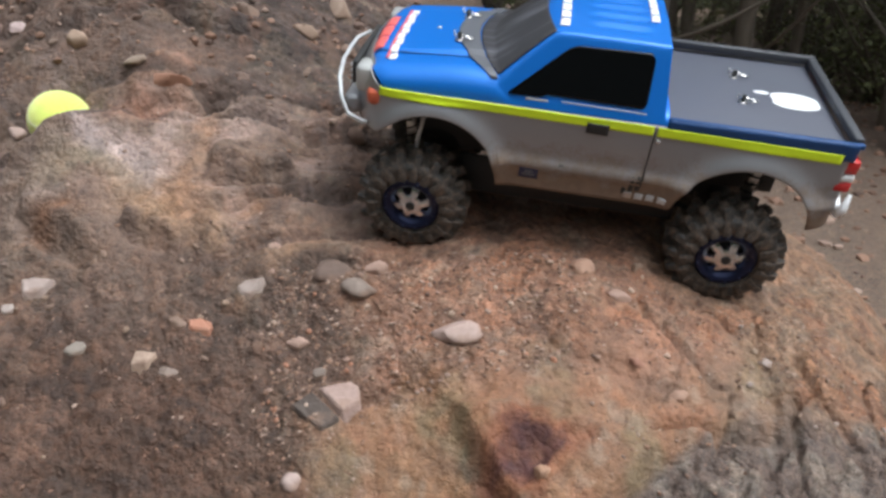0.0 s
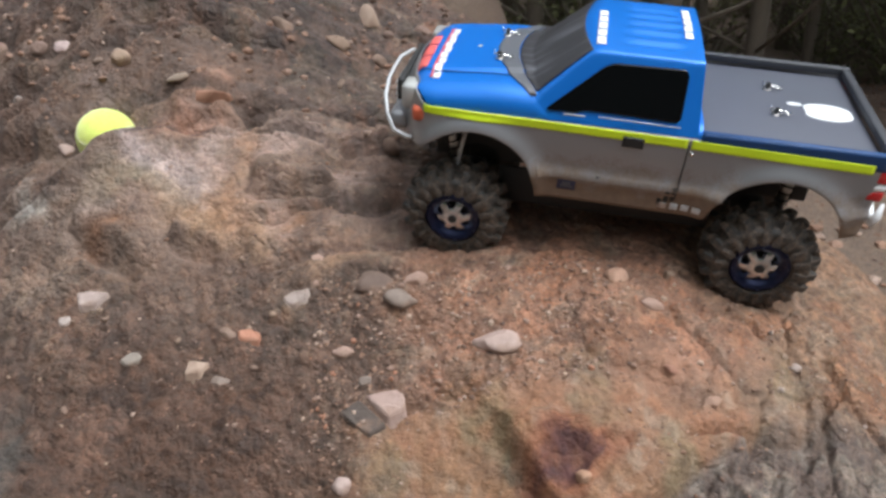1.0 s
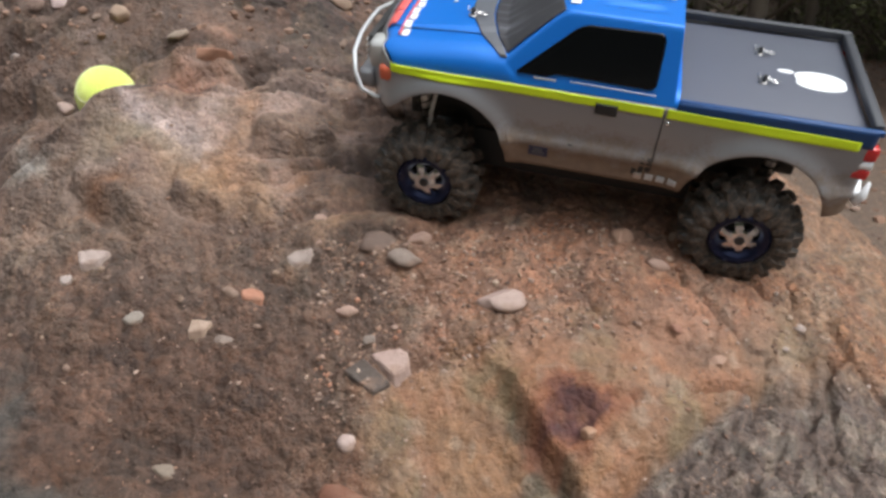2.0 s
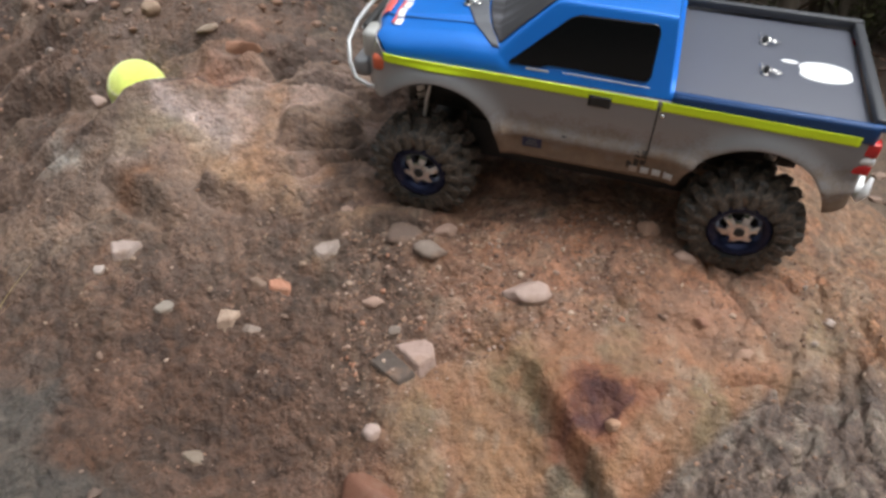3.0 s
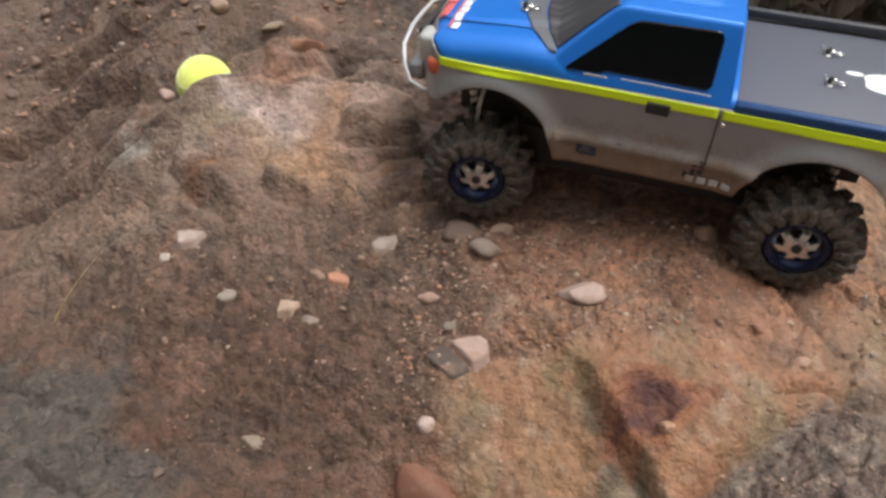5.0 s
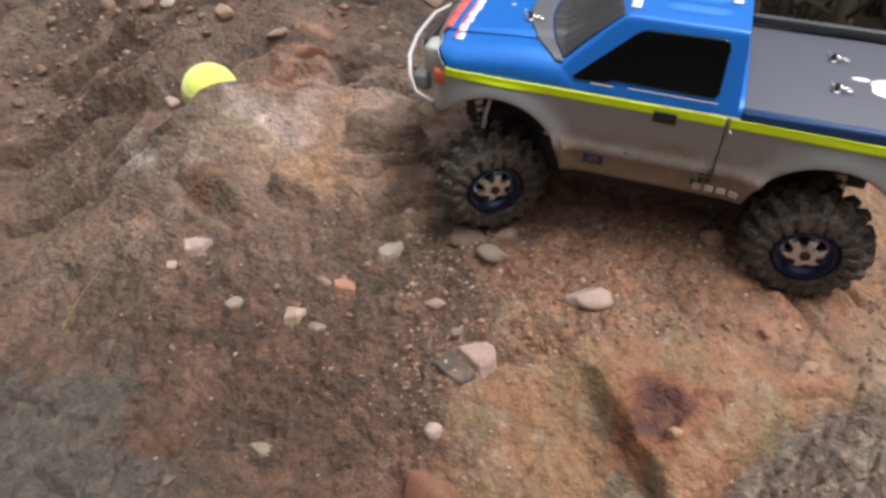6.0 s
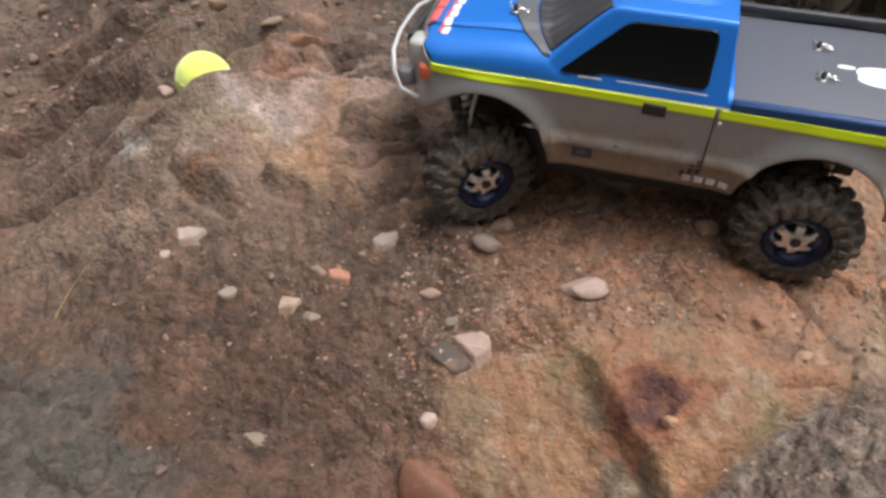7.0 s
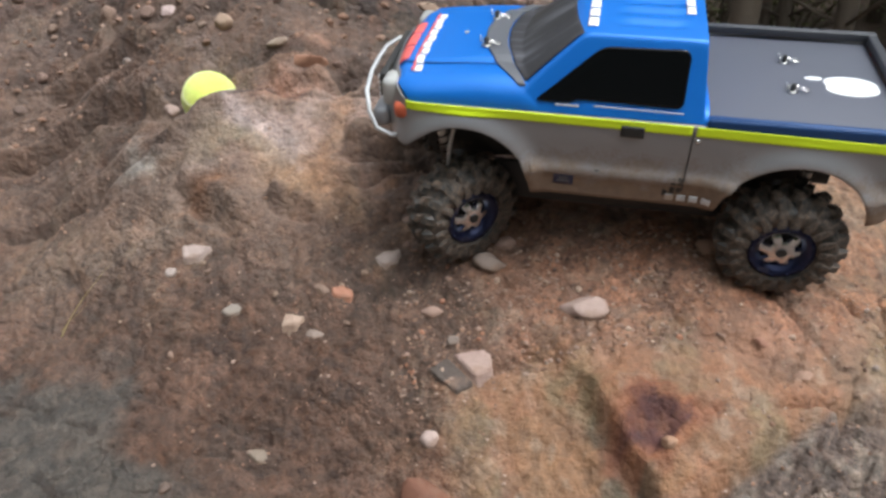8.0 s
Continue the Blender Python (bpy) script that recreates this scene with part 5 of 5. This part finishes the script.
def build_wheel(sign):
    """A wheel on the y axis, its outer face towards sign * y: rim, tyre with lugs, beadlock ring, spokes, nut."""
    bm = bmesh.new()
    lathe(bm, [(0.0270, -0.019), (0.0285, -0.021), (0.0290, -0.018), (0.0250, -0.012), (0.0250, 0.012), (0.0290, 0.018), (0.0285, 0.021), (0.0270, 0.019), (0.0240, 0.012), (0.0240, -0.012), (0.0270, -0.019)])
    wheel = part("wheel", bm, BLACK, truck, "truck wheel with a chunky mud-caked tyre")
    bm = bmesh.new()
    prof = [(0.0275, -0.0170), (0.0300, -0.0205), (0.0360, -0.0225), (0.0430, -0.0228), (0.0465, -0.0212), (0.0482, -0.0170), (0.0492, -0.008), (0.0494, 0.0),
            (0.0492, 0.008), (0.0482, 0.0170), (0.0465, 0.0212), (0.0430, 0.0228), (0.0360, 0.0225), (0.0300, 0.0205), (0.0275, 0.0170)]
    lathe(bm, prof, 64)
    part("tyre", bm, TYRE, wheel, "black rubber tyre caked with brown mud")

    def lug(y0, y1, skew, span, r0, r1, wrap, seed):
        """The mesh of one worn tread block; wrap: how far it runs down the sidewall."""
        b, rnd = bmesh.new(), random.Random(seed)
        nu, nv, grid = 4, 4, []
        for i in range(nu + 1):
            row = []
            for j in range(nv + 1):
                u, v = i / nu * 2 - 1, j / nv * 2 - 1
                yy = y0 + (y1 - y0) * (v + 1) / 2
                rim_u, rim_v = max(0.0, abs(u) - 0.45) / 0.55, max(0.0, abs(v) - 0.45) / 0.55
                k = max(rim_u, rim_v)
                r = r1 - (r1 - r0) * (0.07 * k ** 2 if k < 0.99 else 1.0) + rnd.uniform(-0.00015, 0.00015)
                ang = u * span * (1 - 0.10 * abs(v)) * (1.0 + 0.10 * rnd.uniform(-1, 1) * (abs(u) > 0.9)) + skew * (yy / 0.02) + 0.02 * math.sin(3 * v + seed)
                rr = r - wrap * max(0.0, abs(yy) - 0.017) * 2.2
                row.append(b.verts.new((rr * math.cos(ang), yy, rr * math.sin(ang))))
            grid.append(row)
        for i in range(nu):
            for j in range(nv):
                b.faces.new((grid[i][j], grid[i + 1][j], grid[i + 1][j + 1], grid[i][j + 1]))
        bmesh.ops.recalc_face_normals(b, faces=b.faces)
        me = bpy.data.meshes.new("lug")
        b.to_mesh(me)
        b.free()
        me.materials.append(TYRE)
        return me

    count = 18
    for s in (-1, 1):
        kinds = ((lug(s * 0.0108, s * 0.0246, s * 0.07, 0.132, 0.0470, 0.0566, 1.0, 5 + s), 0.0),
                 (lug(s * 0.0006, s * 0.0102, -s * 0.22, 0.128, 0.0480, 0.0570, 0.0, 8 + s), 0.17),
                 (lug(s * 0.0212, s * 0.0252, 0.0, 0.098, 0.0440, 0.0520, 0.5, 12 + s), 0.09))
        for k in range(count):
            for me, lead in kinds:
                block = new("lug", me)
                block.parent = wheel
                turn = (k + (0.5 if s > 0 else 0.0)) * 360.0 / count + math.degrees(lead) + 1.2 * math.sin(7.1 * k + s)
                block.matrix_basis = pose(0, 0, 0, 0, -turn, 0)
    f = sign
    bm = bmesh.new()
    lathe(bm, [(0.0175, f * 0.0140), (0.0190, f * 0.0165), (0.0222, f * 0.0200), (0.0255, f * 0.0222), (0.0286, f * 0.0214), (0.0292, f * 0.0180), (0.0175, f * 0.0140)], 48)
    for k in range(12):
        a = 2 * math.pi * (k + 0.5) / 12
        tube(bm, [(0.0262 * math.cos(a), f * 0.0215, 0.0262 * math.sin(a)), (0.0262 * math.cos(a), f * 0.0236, 0.0262 * math.sin(a))], 0.0012, 6)
    part("beadlock_ring", bm, BEAD, wheel, "dark blue ring with bolts")
    bm = bmesh.new()
    lathe(bm, [(0.0045, f * 0.0212), (0.0096, f * 0.0210), (0.0116, f * 0.0196), (0.0118, f * 0.0140), (0.0045, f * 0.0140), (0.0045, f * 0.0212)], 36)
    for k in range(6):
        a = 2 * math.pi * (k + 0.25) / 6
        ca, sa = math.cos(a), math.sin(a)
        crest, foot = [], []
        for r, w, y in ((0.0075, 0.0046, 0.0208), (0.0120, 0.0045, 0.0200), (0.0160, 0.0048, 0.0186), (0.0192, 0.0056, 0.0166)):
            crest.append([bm.verts.new((r * ca - q * w * sa, f * (y + (0.0007 if q == 0 else 0)), r * sa + q * w * ca)) for q in (-0.75, 0, 0.75)])
            foot.append([bm.verts.new((r * ca - q * w * sa, f * (y - 0.0055), r * sa + q * w * ca)) for q in (-1.15, 1.15)])
        for i in range(3):
            for j in (0, 1):
                bm.faces.new((crest[i][j], crest[i][j + 1], crest[i + 1][j + 1], crest[i + 1][j]))
            bm.faces.new((crest[i][0], crest[i + 1][0], foot[i + 1][0], foot[i][0]))
            bm.faces.new((crest[i][2], foot[i][1], foot[i + 1][1], crest[i + 1][2]))
    part("spokes", bm, SPOKE, wheel, "dirty chrome six-spoke centre", False)
    bm = bmesh.new()
    lathe(bm, [(0.0001, f * 0.012), (0.0240, f * 0.012), (0.0240, f * 0.0100), (0.0001, f * 0.0100)], 36)
    part("wheel_disc", bm, BLACK, wheel, "dark recessed disc")
    bm = bmesh.new()
    bmesh.ops.create_cone(bm, cap_ends=True, segments=6, radius1=0.0058, radius2=0.0050, depth=0.004, matrix=pose(0, f * 0.0205, 0, 90, 0, 0))
    part("nut", bm, BLACK, wheel, "dark wheel nut", False)
    return wheel


build_truck_body()
wheel_front_near, wheel_rear_near = build_wheel(-1), build_wheel(-1)
wheel_front_far, wheel_rear_far = build_wheel(1), build_wheel(1)

# ---- the wood beyond ----
def tree(seed, tall, girth):
    rnd = random.Random(seed)
    root = new("tree")
    bm = bmesh.new()
    bend = [rnd.uniform(-0.15, 0.15) for _ in range(4)]
    spine = []
    for k in range(12):
        s = k / 11
        spine.append((bend[0] * s + bend[1] * math.sin(3 * s), bend[2] * s + bend[3] * math.sin(2.3 * s), tall * s - 0.25))
    tube(bm, spine, [girth * (1.15 - s / 11) + 0.012 for s in range(12)], 10)
    tips = []
    for k in range(16):
        s = rnd.uniform(0.12, 0.98)
        i = min(10, int(s * 11))
        p = Vector(spine[i])
        a, ln = rnd.uniform(0, 6.283), rnd.uniform(0.5, 1.5) * (1.2 - 0.6 * s)
        d = Vector((math.cos(a), math.sin(a), rnd.uniform(0.1, 0.9)))
        pts = [p + d * ln * u + Vector((0, 0, 0.25 * u * u)) for u in (0, 0.35, 0.7, 1.0)]
        r = girth * 0.28 * (1.2 - s)
        tube(bm, pts, [r, r * 0.7, r * 0.45, 0.004], 6)
        tips += [pts[1], pts[2], pts[3], pts[3]] if s > 0.3 else [pts[3]]
    part("trunk", bm, BARK, root)
    vs, fs = [], []
    for p in tips:
        for _ in range(34):
            c = p + Vector((rnd.gauss(0, 0.28), rnd.gauss(0, 0.28), rnd.gauss(0, 0.2)))
            u = Vector((rnd.uniform(-1, 1), rnd.uniform(-1, 1), rnd.uniform(-0.6, 0.6))).normalized() * rnd.uniform(0.018, 0.04)
            w = u.cross(Vector((rnd.uniform(-1, 1), rnd.uniform(-1, 1), 1))).normalized() * u.length * 0.5
            n = len(vs)
            vs += [c - u, c + w, c + u, c - w]
            fs.append((n, n + 1, n + 2, n + 3))
    mesh_object("crown", vs, fs, LEAF, root, "", False)
    return tagged(root, "slender dark-barked forest tree with sparse green leaves", "tree", "trees of the wood")


def shrub(seed):
    rnd = random.Random(seed)
    root = new("shrub")
    bm = bmesh.new()
    vs, fs = [], []
    for k in range(14):
        a, ln = rnd.uniform(0, 6.283), rnd.uniform(0.4, 1.0)
        d = Vector((math.cos(a) * 0.6, math.sin(a) * 0.6, 1.0))
        pts = [Vector((0, 0, -0.1)) + d * ln * u + Vector((0, 0, -0.2 * u * u)) for u in (0, 0.4, 0.75, 1)]
        tube(bm, pts, [0.012, 0.009, 0.006, 0.003], 5)
        for u in (0.35, 0.6, 0.8, 1.0):
            p = d * ln * u
            for _ in range(26):
                c = p + Vector((rnd.gauss(0, 0.13), rnd.gauss(0, 0.13), rnd.gauss(0, 0.1) - 0.1))
                q = Vector((rnd.uniform(-1, 1), rnd.uniform(-1, 1), rnd.uniform(-0.5, 0.5))).normalized() * rnd.uniform(0.010, 0.024)
                w = q.cross(Vector((rnd.uniform(-1, 1), rnd.uniform(-1, 1), 1))).normalized() * q.length * 0.5
                n = len(vs)
                vs += [c - q, c + w, c + q, c - w]
                fs.append((n, n + 1, n + 2, n + 3))
    part("stem", bm, BARK, root)
    mesh_object("foliage", vs, fs, SHRUB_LEAF, root, "", False)
    return tagged(root, "olive-green undergrowth shrub at the edge of the wood", "shrub", "undergrowth")


def build_wood():
    rnd = random.Random(44)
    protos = [tree(1, 6.0, 0.040), tree(2, 7.5, 0.065), tree(3, 5.0, 0.028), tree(4, 6.5, 0.05)]
    bushes = [shrub(11), shrub(12), shrub(13)]
    first = set()

    def place(ob, x, y, s):
        m = pose(x, y, float(height(x, y)), 0, rnd.uniform(-3, 3), rnd.uniform(0, 360))
        if ob in first:
            ob = copy_thing(ob, m)
        else:
            first.add(ob)
            ob.matrix_basis = m
        ob.scale = (s, s, s)
    for k in range(96):
        d = 4.8 + 8.5 * rnd.random() ** 1.2
        a = radians(rnd.uniform(-10, 52))
        place(protos[k % 4], d * math.sin(a), d * math.cos(a), rnd.uniform(0.8, 1.25))
    for k in range(48):
        d = 5.2 + 6.0 * rnd.random()
        a = radians(rnd.uniform(-8, 50))
        place(bushes[k % 3], d * math.sin(a), d * math.cos(a), rnd.uniform(0.7, 1.4))
    # the depth of the wood, far behind; an added unseen rear dims side light
    vs = []
    for i in range(60):
        a = 2 * math.pi * i / 60
        for z in (-2.0, 3.0, 9.0 + 1.5 * math.sin(i * 1.7)):
            vs.append((17 * math.sin(a), 17 * math.cos(a), z))
    n = Nodes("distant_wood")
    st = n.t.nodes.new("ShaderNodeMapping")
    st.inputs["Scale"].default_value = (1, 1, 0.12)
    n.t.links.new(n.co, st.inputs["Vector"])
    f = n.noise(2.6, 5, 0.7, st.outputs["Vector"])
    n.put(Base_Color=n.mix(n.noise(1.2, 6, 0.7), n.ramp(f, (0.42, (0.020, 0.022, 0.012)), (0.62, (0.11, 0.10, 0.07))), (0.070, 0.085, 0.035)), Roughness=1.0)
    ob = mesh_object("backdrop", vs, grid_faces(60, 3, True), n.mat, None, "dim depth of the wood beyond the first trees, with an added unseen rear that dims side light")
    tagged(ob, category="wood", kind="structure")


build_wood()

# ---- what moves ----
TRUCK_ROWS = [
    (0.0, 0.1383, 0.7615, 0.3728, 15.09, 6.38, -8.10),
    (0.5, 0.1425, 0.7614, 0.3735, 14.66, 6.09, -8.65),
    (1.0, 0.1451, 0.7644, 0.3706, 13.69, 5.91, -10.20),
    (1.5, 0.1166, 0.7419, 0.3730, 15.39, 6.55, -12.46),
    (2.0, 0.1136, 0.7394, 0.3742, 15.99, 6.68, -13.01),
    (3.5, 0.0722, 0.7262, 0.3806, 17.54, 7.38, -14.24),
    (4.0, 0.0706, 0.7241, 0.3803, 17.74, 7.51, -14.86),
    (4.5, 0.0713, 0.7219, 0.3808, 17.25, 7.17, -14.56),
    (5.0, 0.0759, 0.7127, 0.3772, 15.45, 6.96, -13.41),
    (6.5, 0.0766, 0.7115, 0.3742, 15.25, 6.64, -12.77),
    (7.0, 0.0673, 0.7086, 0.3738, 15.99, 6.05, -11.03),
    (7.5, 0.0430, 0.7008, 0.3701, 14.07, 2.64, -7.18),
    (8.0, 0.0437, 0.7015, 0.3712, 14.57, 2.92, -6.54),
]
# seconds, how far the wheels have rolled (degrees), steering, height of the front and the rear axle
WHEEL_ROWS = [
    (0.0, 0, -2, 0.004, -0.003), (0.5, 4, -2, 0.002, -0.004), (1.0, 6, -2, 0.001, -0.004), (1.5, -26, -1, 0.002, 0.001), (2.0, -30, -1, 0.001, 0.001),
    (3.3, -68, -4, 0.000, 0.007), (3.9, -70, -8, 0.000, 0.009), (4.3, -70, 5, 0.000, 0.008), (4.5, -69, -26, 0.001, 0.007), (4.6, -68, -34, 0.001, 0.006),
    (4.7, -67, -40, 0.000, 0.006), (4.8, -66, -22, 0.000, 0.005), (4.9, -65, -5, 0.000, 0.004), (5.0, -64, 10, 0.000, 0.003), (5.2, -64, 20, 0.000, 0.003),
    (6.3, -64, 31, 0.001, 0.002), (7.0, -74, 34, 0.002, 0.005), (7.5, -100, 41, 0.002, 0.006), (8.0, -100, 42, 0.001, 0.005),
]


def motions():
    walk(truck, [(r[0], pose(*r[1:])) for r in TRUCK_ROWS])
    for wheel, x, y, front in ((wheel_front_near, -0.1565, -0.0780, True), (wheel_front_far, -0.1565, 0.0780, True), (wheel_rear_near, 0.1550, -0.0780, False), (wheel_rear_far, 0.1550, 0.0780, False)):
        rows = []
        for t, roll, steer, zf, zr in WHEEL_ROWS:
            turn = math.radians(steer if front else 0)
            # the front wheels swing about a kingpin just inside them
            kx, ky = (x - 0.018 * math.sin(turn) * (1 if y < 0 else -1) * -1, y) if front else (x, y)
            rows.append((t, pose(kx, ky, zf if front else zr, 0, 0, steer if front else 0) @ pose(0, 0, 0, 0, roll, 0)))
        walk(wheel, rows)


motions()
